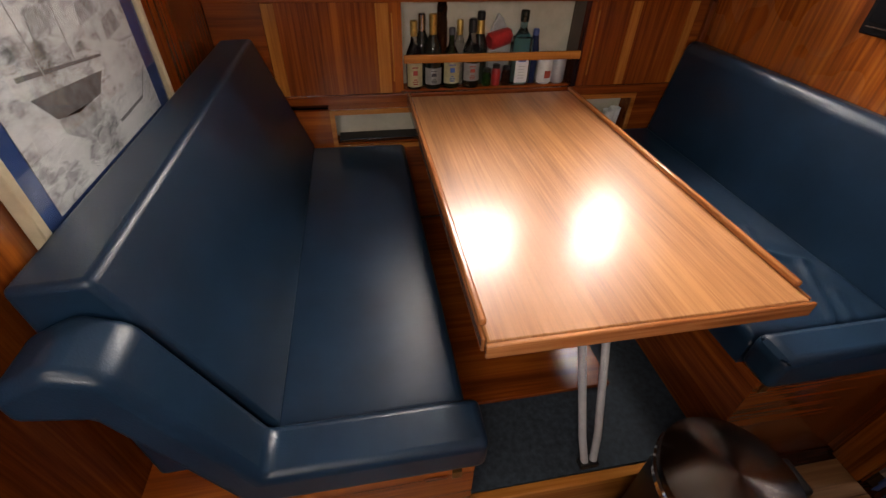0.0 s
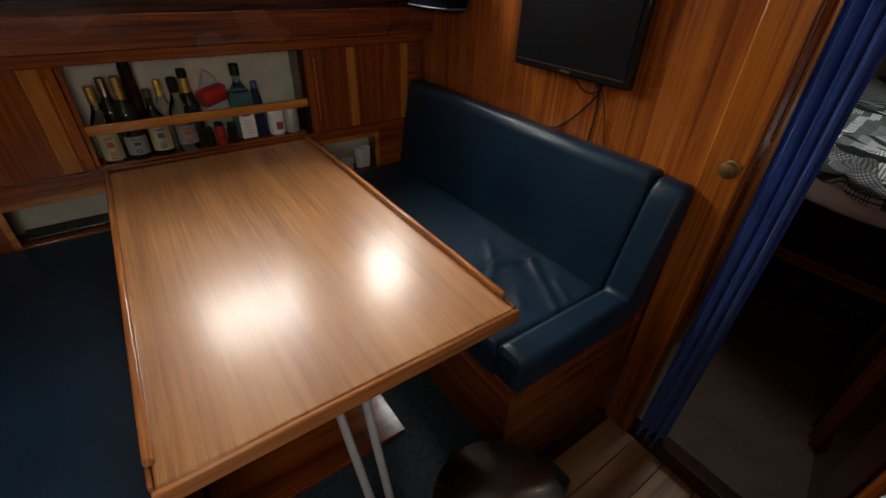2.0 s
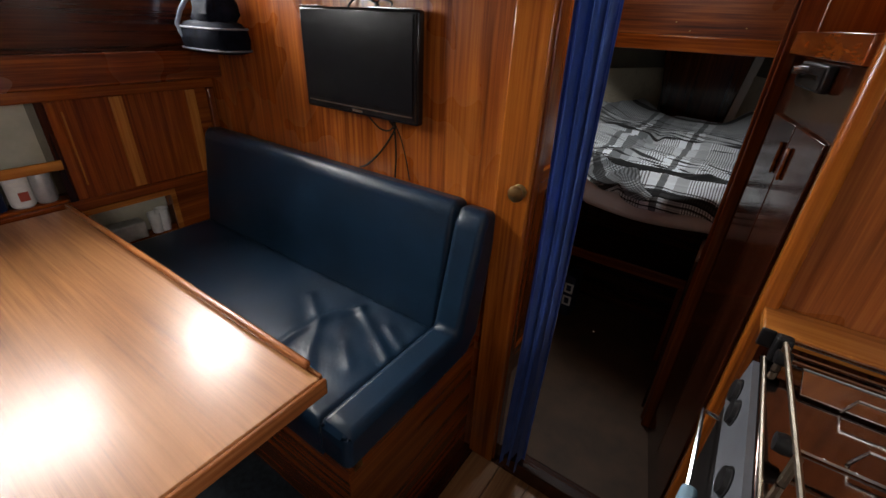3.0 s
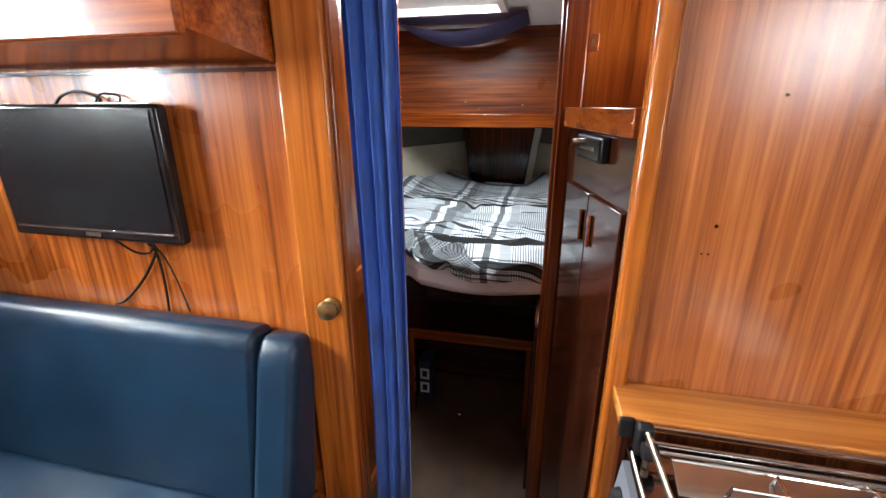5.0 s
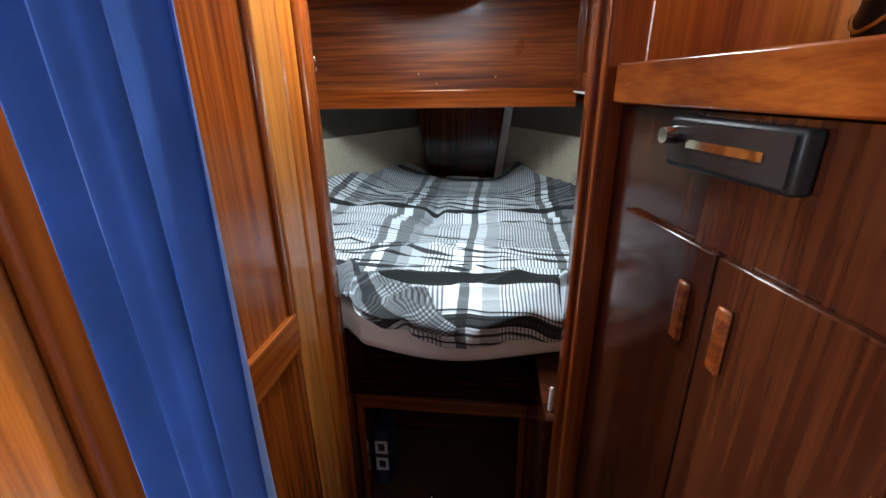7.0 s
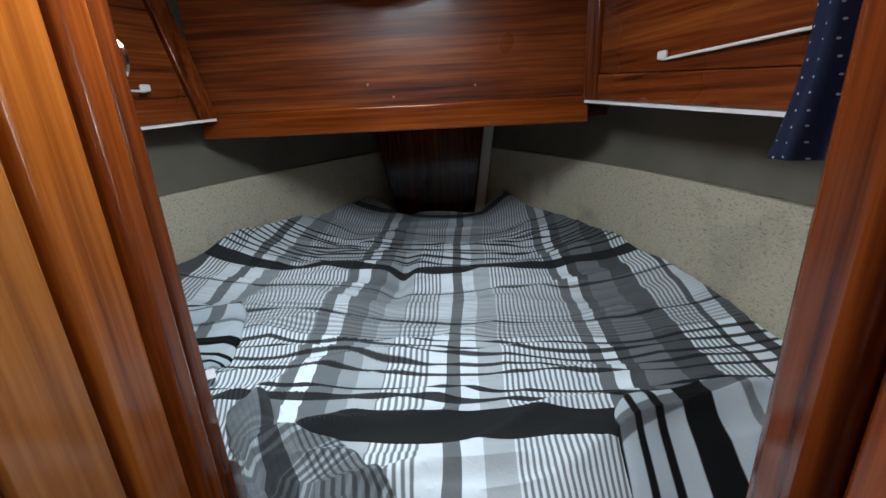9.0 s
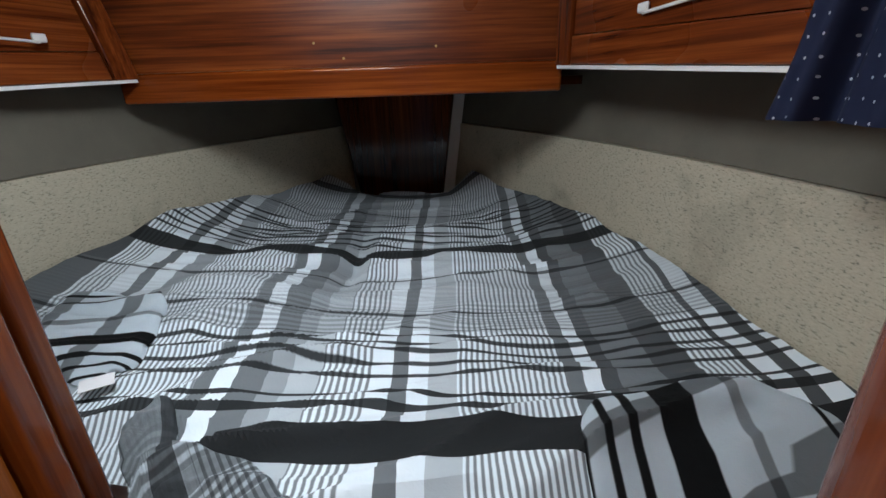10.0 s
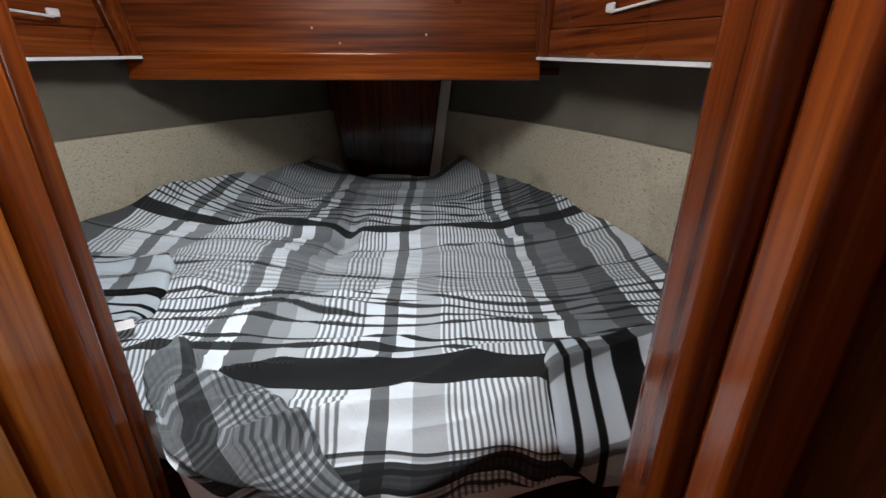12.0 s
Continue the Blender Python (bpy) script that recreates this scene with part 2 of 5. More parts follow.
setting("wall_aft", B(-1.66, -1.6, -1.6, 2.0, -0.06, 2.06), wood_up, "plain mahogany aft bulkhead", "wall")
setting("wall_dinette_aft", B(-0.53, -0.49, 0.02, 1.84, 0, 2.02), wood_up, "mahogany bulkhead behind the settee", "wall")


def wall_with_windows(name, y0, y1, spans, z0, z1, low=-0.06):
    bm = box(bmesh.new(), -1.6, 1.545, y0, y1, low, z0)
    box(bm, -1.6, 1.545, y0, y1, z1, 2.02)
    edges = [-1.6] + [v for s in spans for v in s] + [1.545]
    for a, b in zip(edges[::2], edges[1::2]):
        if b - a > 0.01:
            box(bm, a, b, y0, y1, z0, z1)
    return setting(name, bm, dark_ship, "dark mahogany cabin side with window openings", "wall")


setting("wall_port_lower", B(-1.6, 1.545, 1.84, 1.88, -0.06, 1.186), dark_ship, "dark hull side behind the lockers", "wall")
wall_with_windows("wall_port", 1.702, 1.742, [(0.32, 0.79), (1.13, 1.509)], 1.465, 1.845, 1.212)
setting("side_deck", B(-1.6, 1.545, 1.7425, 1.88, 1.188, 1.212), dark_ship, "plain underside of the deck over the lockers", "deck")
wall_with_windows("wall_starboard", -1.34, -1.30, [(-0.75, 0.25)], 1.53, 1.93)
pane = glass("window_glass", (0.97, 0.99, 0.99))
for n, (a, b, y) in enumerate(((0.32, 0.79, 1.722), (1.13, 1.509, 1.722), (-0.75, 0.25, -1.32))):
    lo, hi = (1.465, 1.845) if y > 0 else (1.53, 1.93)
    w = thing("window_%d" % (n + 1), ((a + b) / 2, y, lo), "wide cabin window with an aluminium frame", "window", kind="structure")
    s = -1 if y > 0 else 1
    yf = sorted((y + s * 0.0205, y + s * 0.030))
    for p, q, u, v in ((a - 0.012, b, lo - 0.012, lo + 0.004), (a - 0.012, b, hi - 0.004, hi + 0.012), (a - 0.012, a + 0.004, lo + 0.0045, hi - 0.0045), (b - 0.016, b, lo + 0.0045, hi - 0.0045)):
        part("frame_bar", soften(B(p, q, *yf, u, v), 0.002), steel, w)
    part("seal", B(a, b, *sorted((y + s * 0.016, y + s * 0.0200)), lo - 0.022, lo - 0.0125), black, w)
    g = part("pane", B(a, b, y - 0.003, y + 0.003, lo, hi), pane, w)
    g.visible_shadow = False

# forward bulkhead, port and starboard of the doorway
setting("wall_forward_port", B(1.51, 1.545, 0.305, 1.839, 0, 2.02), bulkhead_up, "varnished mahogany bulkhead", "wall")
setting("wall_forward_starboard", B(1.51, 1.545, -1.34, -0.266, 0, 2.02), sapele_up, "varnished mahogany bulkhead beside the galley", "wall")
setting("wall_header", B(1.51, 1.545, -0.266, 0.305, 1.88, 2.02), wood_across, "mahogany head of the doorway", "wall")
setting("trim", soften(B(1.492, 1.5095, 0.292, 0.388, 0, 2.02), 0.006), honey_up, "broad pale mahogany stile of the doorway", "trim")
setting("trim", soften(B(1.5105, 1.556, 0.288, 0.304, 0, 1.88), 0.004), wood_up, "mahogany door lining", "trim")
setting("trim", soften(B(1.490, 1.530, -0.2655, -0.230, 0, 1.88), 0.009), honey_up, "pale mahogany door post", "trim")
setting("threshold", soften(B(1.50, 1.56, -0.21, 0.25, -0.01, 0.065), 0.006), dark_across, "dark doorway sill", "threshold")

# passage
def slab(points, z0, z1):
    return prism(bmesh.new(), points, "z", z0, z1)


setting("wall_passage_port", slab([(1.546, 0.47), (2.25, 0.47), (2.25, 0.50), (1.546, 0.50)], 0.05, 1.95), wood_up, "mahogany side of the passage", "wall")
setting("trim", soften(B(2.156, 2.221, 0.424, 0.469, 0.05, 1.95), 0.008, 3), honey_up, "varnished mahogany frame board of the berth doorway", "trim")
setting("trim", soften(B(2.226, 2.262, 0.412, 0.469, 0.05, 1.95), 0.010, 3), wood_up, "rounded mahogany door post of the berth", "trim")
setting("trim", soften(B(2.268, 2.296, 0.419, 0.469, 0.05, 1.95), 0.007, 3), red_up, "dark mahogany door stop of the berth", "trim")
setting("wall_berth_aft_port", B(2.252, 2.29, 0.501, 1.30, 0.05, 1.95), wood_up, "mahogany bulkhead of the fore cabin", "wall")
jamb = bmesh.new()
box(jamb, 1.985, 2.032, -0.150, -0.106, 0.05, 1.95)
setting("trim", soften(jamb, 0.012, 3), red_up, "mahogany door post of the berth", "trim")
setting("trim", soften(B(1.959, 1.984, -0.172, -0.117, 0.05, 1.95), 0.005), wood_up, "mahogany door stop", "trim")
setting("wall_berth_aft_starboard", B(1.995, 2.030, -0.95, -0.151, 0.05, 1.95), honey_up, "mahogany bulkhead of the fore cabin", "wall")
back = B(1.546, 2.03, -0.95, -0.91, 0.05, 1.50)
for x0, x1, z0, z1 in ((1.546, 2.03, 1.74, 1.95), (1.546, 1.62, 1.50, 1.74), (1.92, 2.03, 1.50, 1.74)):
    box(back, x0, x1, -0.95, -0.91, z0, z1)
setting("wall_locker_back", back, wood_ship, "mahogany back of the locker recess", "wall")
w = thing("window_4", (1.77, -0.93, 1.50), "small side window over the passage locker", "window", kind="structure")
for x0, x1, z0, z1 in ((1.608, 1.932, 1.488, 1.502), (1.608, 1.932, 1.738, 1.752), (1.608, 1.622, 1.5025, 1.7375), (1.918, 1.932, 1.5025, 1.7375)):
    part("frame_bar", soften(B(x0, x1, -0.9095, -0.902, z0, z1), 0.002), steel, w)
g = part("pane", B(1.622, 1.918, -0.935, -0.930, 1.5025, 1.7375), pane, w)
g.visible_shadow = False

# hull of the fore cabin
STATIONS = ((2.03, 0.80), (2.5, 0.73), (2.8, 0.67), (3.02, 0.61), (3.3, 0.50), (3.6, 0.36), (3.86, 0.23))


def half_beam(x):
    for (a, ya), (b, yb) in zip(STATIONS, STATIONS[1:]):
        if x <= b:
            return ya + (yb - ya) * (x - a) / (b - a)
    return STATIONS[-1][1]


def hull_strip(side, z0, z1, out0, out1, thick=0.03):
    bm = bmesh.new()
    xs = np.linspace(2.03, 3.86, 24)
    rows = []
    for x in xs:
        h = half_beam(x)
        rows.append([bm.verts.new((x, MID + side * (h + o), z)) for o, z in ((out0, z0), (out1, z1), (out1 + thick, z1), (out0 + thick, z0))])
    for a, b in zip(rows, rows[1:]):
        for k in range(4):
            bm.faces.new((a[k], a[(k + 1) % 4], b[(k + 1) % 4], b[k]))
    bm.faces.new(rows[0])
    bm.faces.new(rows[-1][::-1])
    return bm


for side in (1, -1):
    word = "port" if side > 0 else "starboard"
    setting("wall_hull_lower_" + word, hull_strip(side, 0.05, 1.205, -0.02, 0.0), lining, "flecked cream vinyl hull lining", "wall")
    setting("wall_hull_upper_" + word, hull_strip(side, 1.207, 1.95, 0.012, 0.12), shaded_lining, "cream hull lining under the side lockers, shade put into its grey colour", "wall")
setting("wall_stem", B(3.87, 3.92, -0.3, 0.8, 0.05, 1.95), shaded_lining, "stem of the boat in the same shade-darkened lining", "wall")

# ---- dinette ----
def dining_table():
    t = thing("dinette_table", (0.56, 1.0, 0.18), "varnished teak dinette table with raised edge rails", "table")
    top = soften(B(0.212, 0.906, 0.416, 1.685, 0.782, 0.812), 0.006)
    part("tabletop", top, table_wood, t)
    lip = wood_lip
    part("front_edge", soften(B(0.208, 0.910, 0.4055, 0.4155, 0.777, 0.8135), 0.003), wood_lip_across, t)
    for x in (0.2045, 0.8985):
        part("rail", soften(B(x, x + 0.016, 0.455, 1.685, 0.8125, 0.829), 0.005), lip, t)
        part("side_edge", soften(B(x - 0.001 if x < 0.5 else x + 0.008, x + 0.007 if x < 0.5 else x + 0.0165, 0.424, 1.685, 0.777, 0.8115), 0.003), lip, t)
    for s, x in ((-1, 0.512), (1, 0.616)):
        foot = 0.568 + s * 0.013
        part("leg", tube(bmesh.new(), [(x, 0.665, 0.781), (x - s * 0.014, 0.62, 0.66), (foot + s * 0.010, 0.455, 0.28), (foot, 0.423, 0.205)], 0.011, 12), grey_tube, t)
    part("foot", soften(B(0.540, 0.596, 0.408, 0.438, 0.181, 0.206), 0.005), black, t)


wood_lip = wood("red_edge_wood", (0.20, 0.06, 0.018), (0.34, 0.115, 0.035), (0.5, 0.21, 0.08), "y", 0.2, 1.4)
wood_lip_across = wood("red_edge_wood_across", (0.20, 0.06, 0.018), (0.34, 0.115, 0.035), (0.5, 0.21, 0.08), "x", 0.2, 1.4)
dining_table()

setting("platform", B(0.20, 0.949, 0.405, 1.73, 0.0, 0.18), carpet, "raised dinette sole covered in charcoal carpet", "platform")
setting("trim", soften(B(0.20, 0.949, 0.375, 0.4035, 0.0, 0.176), 0.004), pale_ship, "wooden nosing of the dinette step", "trim")
solid("floor_board", soften(B(0.203, 0.755, 0.655, 1.70, 0.1805, 0.196), 0.002), wood_ship, "varnished red plywood board lying on the carpet", "board")


def pad(outline, y0, y1, bevel=0.022, seg=4):
    """Upholstered block: a side outline in x and z pushed along y, with soft rounded edges."""
    return soften(prism(bmesh.new(), outline, "y", y0, y1), bevel, seg, 0.35)


def settee(aft):
    """The two facing settees; the forward one leans on the bulkhead."""
    if aft:
        s = thing("settee", (-0.13, 1.0, 0.0), "navy vinyl settee on a mahogany base beside the picture", "settee", "dinette settees")
        part("base", B(-0.488, 0.195, 0.345, 1.73, 0.0, 0.485), wood_ship, s, "varnished mahogany base")
        part("seat_cushion", pad([(-0.25, 0.488), (0.19, 0.488), (0.188, 0.595), (-0.25, 0.60)], 0.425, 1.72, 0.02), navy, s)
        part("backrest", pad([(-0.195, 0.60), (-0.352, 1.034), (-0.462, 1.030), (-0.462, 0.49), (-0.255, 0.49), (-0.24, 0.602)], 0.43, 1.72, 0.012), navy, s)
        part("armrest", pad([(0.212, 0.53), (0.212, 0.625), (-0.208, 0.63), (-0.322, 0.960), (-0.385, 0.992), (-0.462, 0.955), (-0.462, 0.895), (-0.375, 0.875), (-0.258, 0.535)], 0.318, 0.4285, 0.020), navy, s, "padded navy end bolster")
        latch = part("latch_plate", B(0.145, 0.165, 0.338, 0.3445, 0.455, 0.482), brass, s)
        part("handle_recess", soften(B(0.085, 0.135, 0.340, 0.3445, 0.452, 0.462), 0.002), red_ship, s)
    else:
        s = thing("settee", (1.2, 1.0, 0.0), "navy vinyl settee with a creased seat against the bulkhead", "settee", "dinette settees")
        part("base", B(0.95, 1.508, 0.415, 1.73, 0.0, 0.515), wood_ship, s, "varnished mahogany base")
        part("base_panel", B(0.9462, 0.9495, 0.416, 1.729, 0.1805, 0.514), wood_across, s)
        part("seat_cushion", creased_seat(), navy, s)
        part("backrest", pad([(1.365, 0.60), (1.425, 0.97), (1.445, 0.995), (1.508, 0.985), (1.508, 0.52), (1.37, 0.52)], 0.475, 1.72, 0.016), navy, s)
        part("armrest", pad([(0.918, 0.535), (0.915, 0.63), (0.935, 0.645), (1.345, 0.645), (1.425, 0.95), (1.45, 0.985), (1.507, 0.975), (1.507, 0.88), (1.46, 0.60), (1.40, 0.535)], 0.378, 0.472, 0.02), navy, s, "padded navy end bolster")
        part("latch_plate", B(0.962, 0.985, 0.408, 0.4145, 0.47, 0.50), brass, s)


CREASES = (
    (((1.00, 0.77), (1.09, 0.783), (1.23, 0.768), (1.30, 0.72)), 0.007),
    (((1.01, 0.62), (1.08, 0.695), (1.175, 0.766), (1.255, 0.90)), 0.006),
    (((1.30, 0.72), (1.23, 0.586), (1.178, 0.489)), 0.008),
    (((1.283, 0.59), (1.233, 0.489)), 0.007),
    (((1.10, 0.56), (1.16, 0.64)), 0.004),
)


def crease_gap(x, y, p, q):
    """How far a spot of the cushion lies from one stretch of a crease."""
    d = Vector(q) - Vector(p)
    k = max(0, min(1, (Vector((x, y)) - Vector(p)).dot(d) / d.length_squared))
    return (Vector((x, y)) - Vector(p) - d * k).length


def creased_seat():
    bm = bmesh.new()
    nx, ny = 64, 150
    grid = []
    for i in range(nx + 1):
        u = i / nx
        row = []
        for j in range(ny + 1):
            v = j / ny
            x, y = 0.925 + u * 0.45, 0.475 + v * 1.245
            edge = min(u * nx, (1 - u) * nx, v * ny, (1 - v) * ny)
            z = 0.612 - 0.022 * max(0, 1 - edge / 3) ** 2
            fold = math.exp(-((v - 0.16) / 0.13) ** 2)
            for line, high in CREASES:
                near = min((crease_gap(x, y, p, q) for p, q in zip(line, line[1:])), key=abs)
                z += 0.55 * high * (math.exp(-(near / 0.013) ** 2) - 0.4 * math.exp(-((near - 0.034) / 0.022) ** 2))
            z += fold * 0.005 * noise.noise(Vector((x * 14, y * 7, 0.3))) + 0.003 * noise.noise(Vector((x * 5, y * 5, 2)))
            row.append(bm.verts.new((x, y, z)))
        grid.append(row)
    for i in range(nx):
        for j in range(ny):
            bm.faces.new((grid[i][j], grid[i + 1][j], grid[i + 1][j + 1], grid[i][j + 1]))
    rim = [grid[i][0] for i in range(nx + 1)] + [grid[nx][j] for j in range(1, ny + 1)] + [grid[i][ny] for i in range(nx - 1, -1, -1)] + [grid[0][j] for j in range(ny - 1, 0, -1)]
    low = [bm.verts.new((v.co.x, v.co.y, 0.517)) for v in rim]
    for k in range(len(rim)):
        bm.faces.new((rim[k], rim[(k + 1) % len(rim)], low[(k + 1) % len(rim)], low[k]))
    bm.faces.new(low)
    return bm


settee(True)
settee(False)


# ---- port side lockers behind the table ----
def side_locker():
    y = 1.73
    s = thing("side_locker", (0.5, y, 0.18), "mahogany side locker with sliding doors, bottle niche and ledge", "cabinet")
    low = bmesh.new()
    box(low, -0.488, 1.508, y, y + 0.02, 0.18, 0.575)
    box(low, -0.488, -0.115, y, y + 0.02, 0.575, 0.75)
    box(low, 0.30, 0.93, y, y + 0.02, 0.575, 0.75)
    box(low, 1.262, 1.508, y, y + 0.02, 0.575, 0.775)
    box(low, -0.115, 0.30, y, y + 0.02, 0.7525, 0.7755)
    part("lower_panel", low, wood_ship, s)
    part("rail", soften(B(-0.488, 1.508, y - 0.008, y + 0.02, 0.776, 0.812), 0.004), wood_ship, s)
    part("rail", soften(B(-0.488, 1.508, y - 0.012, y + 0.02, 1.145, 1.185), 0.004), wood_ship, s)
    # ledge with a lip, under the windows
    part("ledge", B(-0.488, 1.508, 1.656, 1.701, 1.19, 1.21), dark_ship, s)
    part("lip", soften(B(-0.488, 1.508, 1.640, 1.6555, 1.190, 1.288), 0.005), red_ship, s)
    # framed niches
    for a, b, z0, z1 in ((-0.115, 0.30, 0.575, 0.752), (0.93, 1.262, 0.57, 0.775)):
        fr = bmesh.new()
        t = 0.02
        box(fr, a, b, y - 0.010, y - 0.001, z0, z0 + t)
        box(fr, a, b, y - 0.010, y - 0.001, z1 - t, z1)
        box(fr, a, a + t, y - 0.010, y - 0.001, z0 + t, z1 - t)
        box(fr, b - t, b, y - 0.010, y - 0.001, z0 + t, z1 - t)
        part("niche_frame", fr, pale_ship, s)
        part("niche_back", B(a, b, 1.835, 1.839, z0, z1), cream_lining, s, "cream lining")
        for p in (a - 0.006, b):
            part("niche_side", B(p, p + 0.006, y + 0.021, 1.834, z0, z1), wood_ship, s)
        part("niche_shelf", B(a, b, y + 0.021, 1.834, z0, z0 + 0.02), wood_ship, s)
    # sliding doors
    for a, b, strips in ((-0.30, 0.185, ((-0.30, -0.255, 1), (0.10, 0.150, 1))), (0.955, 1.43, ((0.955, 0.985, 0), (1.135, 1.175, 2), (1.395, 1.43, 1)))):
        d = part("door", B(a, b, y + 0.004, y + 0.014, 0.813, 1.144), wood_up, s)
        for p, q, tone in strips:
            part("stile", soften(B(p, q, y - 0.004, y + 0.0035, 0.816, 1.142), 0.002), (wood_up, pale_up, pale_up)[tone], d)
        part("pull", soften(B(b - 0.028 if a < 0 else a + 0.036, b - 0.022 if a < 0 else a + 0.042, y - 0.004, y + 0.0035, 0.86, 1.11), 0.002), pale_up, d)
    for a, b in ((-0.488, -0.302), (1.432, 1.508)):
        part("upper_panel", B(a, b, y + 0.002, y + 0.02, 0.813, 1.144), wood_ship, s)
    part("corner_post", soften(B(1.474, 1.50, y - 0.02, y + 0.001, 0.62, 1.144), 0.004), wood_up, s)
    # bottle niche
    part("niche_back", B(0.187, 0.953, 1.835, 1.839, 0.813, 1.144), cream_lining, s, "cream lining")
    part("niche_side", B(0.187, 0.199, y + 0.021, 1.834, 0.813, 1.144), wood_up, s)
    part("niche_side", B(0.93, 0.953, y - 0.002, 1.834, 0.813, 1.144), dark_up, s)
    part("niche_floor", B(0.20, 0.93, y + 0.021, 1.834, 0.80, 0.818), wood_ship, s)
    part("fiddle_bar", soften(B(0.20, 0.945, y - 0.012, y + 0.001, 0.930, 0.962), 0.003), pale_ship, s, "pale wooden fiddle bar")
    return s


side_locker()

# ---- overhead locker above the television ----
oh = thing("overhead_locker", (1.4, 1.0, 1.515), "mahogany overhead locker with a sloping end", "cabinet")
part("body", prism(bmesh.new(), [(1.30, 1.540), (1.509, 1.512), (1.509, 1.80), (1.30, 1.80)], "y", 0.392, 1.225), wood_across, oh)
part("front_lip", soften(B(1.282, 1.2995, 0.385, 1.23, 1.528, 1.80), 0.004), wood_across, oh)
setting("trim", B(1.503, 1.5095, 0.39, 1.70, 1.500, 1.507), dark_across, "dark seam batten on the bulkhead", "trim")


# ---- television ----
def television():
    t = thing("television", (1.48, 0.85, 1.16), "small black flat television on the mahogany bulkhead", "television")
    body = soften(B(1.462, 1.49, 0.628, 1.078, 1.165, 1.445), 0.008, 3)
    part("body", body, plain("gloss_black", (0.008, 0.008, 0.009), 0.15, 0, 0.2), t)
    part("screen", B(1.4595, 1.4615, 0.645, 1.062, 1.198, 1.432), plain("screen_black", (0.006, 0.0065, 0.008), 0.2, 0, 0.1, Specular_IOR_Level=0.25), t, "dark matt screen")
    part("bezel_strip", B(1.460, 1.4618, 0.645, 1.062, 1.186, 1.189), steel, t)
    part("badge", B(1.459, 1.4618, 0.832, 0.872, 1.174, 1.182), steel, t)
    part("tape", B(1.460, 1.488, 0.64, 0.80, 1.4455, 1.4475), steel, t, "silver tape strip")
    part("tape", B(1.460, 1.488, 0.98, 1.07, 1.4455, 1.4475), steel, t, "silver tape strip")
    part("mount", B(1.4905, 1.5095, 0.80, 0.91, 1.25, 1.36), black, t)


television()

# ---- door knob ----
k = thing("knob", (1.49, 0.318, 1.05), "round aged brass knob on the door stile", "knob")
turn = Matrix.Translation((1.489, 0.318, 1.05)) @ Euler((0, radians(-90), 0)).to_matrix().to_4x4()
part("rose", lathe(bmesh.new(), [(0.020, 0.0), (0.020, 0.004), (0.012, 0.008)], turn), brass, k)
part("grip", lathe(bmesh.new(), [(0.009, 0.006), (0.009, 0.012), (0.018, 0.016), (0.0215, 0.023), (0.018, 0.030), (0.006, 0.034)], turn), brass, k)


# ---- doorway curtain ----
def gathered(x0, y0, y1, z0, z1, folds, depth, taper, seed):
    bm = bmesh.new()
    ny, nz = 110, 40
    front = []
    for j in range(nz + 1):
        v = j / nz
        z = z0 + (z1 - z0) * v
        row = []
        for i in range(ny + 1):
            u = i / ny
            a = u * folds * 2 * math.pi + 1.9 * noise.noise(Vector((u * 2.6, v * 1.1, seed)))
            y = y0 + (y1 - y0) * u + taper * (1 - v) * (u - 0.5) + 0.010 * math.sin(5 * v + seed) * (1 - v)
            x = x0 + depth * (math.sin(a) + 0.35 * math.sin(2.3 * a + 1 + 2 * v)) * (0.7 + 0.5 * (1 - v)) + 0.006 * noise.noise(Vector((u * 6, v * 3, seed + 4)))
            row.append(bm.verts.new((x, y, z)))
        front.append(row)
    for j in range(nz):
        for i in range(ny):
            bm.faces.new((front[j][i], front[j][i + 1], front[j + 1][i + 1], front[j + 1][i]))
    bmesh.ops.solidify(bm, geom=bm.faces[:], thickness=0.0015)
    return bm


cur = thing("door_curtain", (1.53, 0.21, 0.07), "gathered royal blue cloth curtain hanging in the doorway", "curtain")
part("cloth", gathered(1.515, 0.166, 0.266, 0.03, 1.86, 3.4, 0.017, -0.008, 2.0), curtain_blue, cur)
part("rail", tube(bmesh.new(), [(1.52, -0.21, 1.868), (1.52, 0.286, 1.868)], 0.005), brass, cur)


# ---- galley ----
gb = thing("galley_unit", (1.1, -0.7, 0.0), "dark mahogany galley unit beside the cooker", "cabinet")
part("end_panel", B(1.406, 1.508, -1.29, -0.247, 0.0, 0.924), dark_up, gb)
part("worktop", soften(B(1.402, 1.509, -1.29, -0.240, 0.925, 0.948), 0.004), pale_across, gb)
part("corner_piece", soften(B(1.392, 1.4015, -0.262, -0.238, 0.915, 0.952), 0.003), black, gb)
part("body", B(0.30, 0.80, -1.29, -0.26, 0.0, 0.90), wood_up, gb)
part("worktop", soften(B(0.28, 0.805, -1.29, -0.24, 0.901, 0.925), 0.004), table_wood, gb)


hob_steel = plain("hob_steel", (0.36, 0.30, 0.27), 0.10, 1.0, 0.12, 25)
panel_steel = plain("dull_panel", (0.15, 0.165, 0.19), 0.38, 0.3, 0.12)


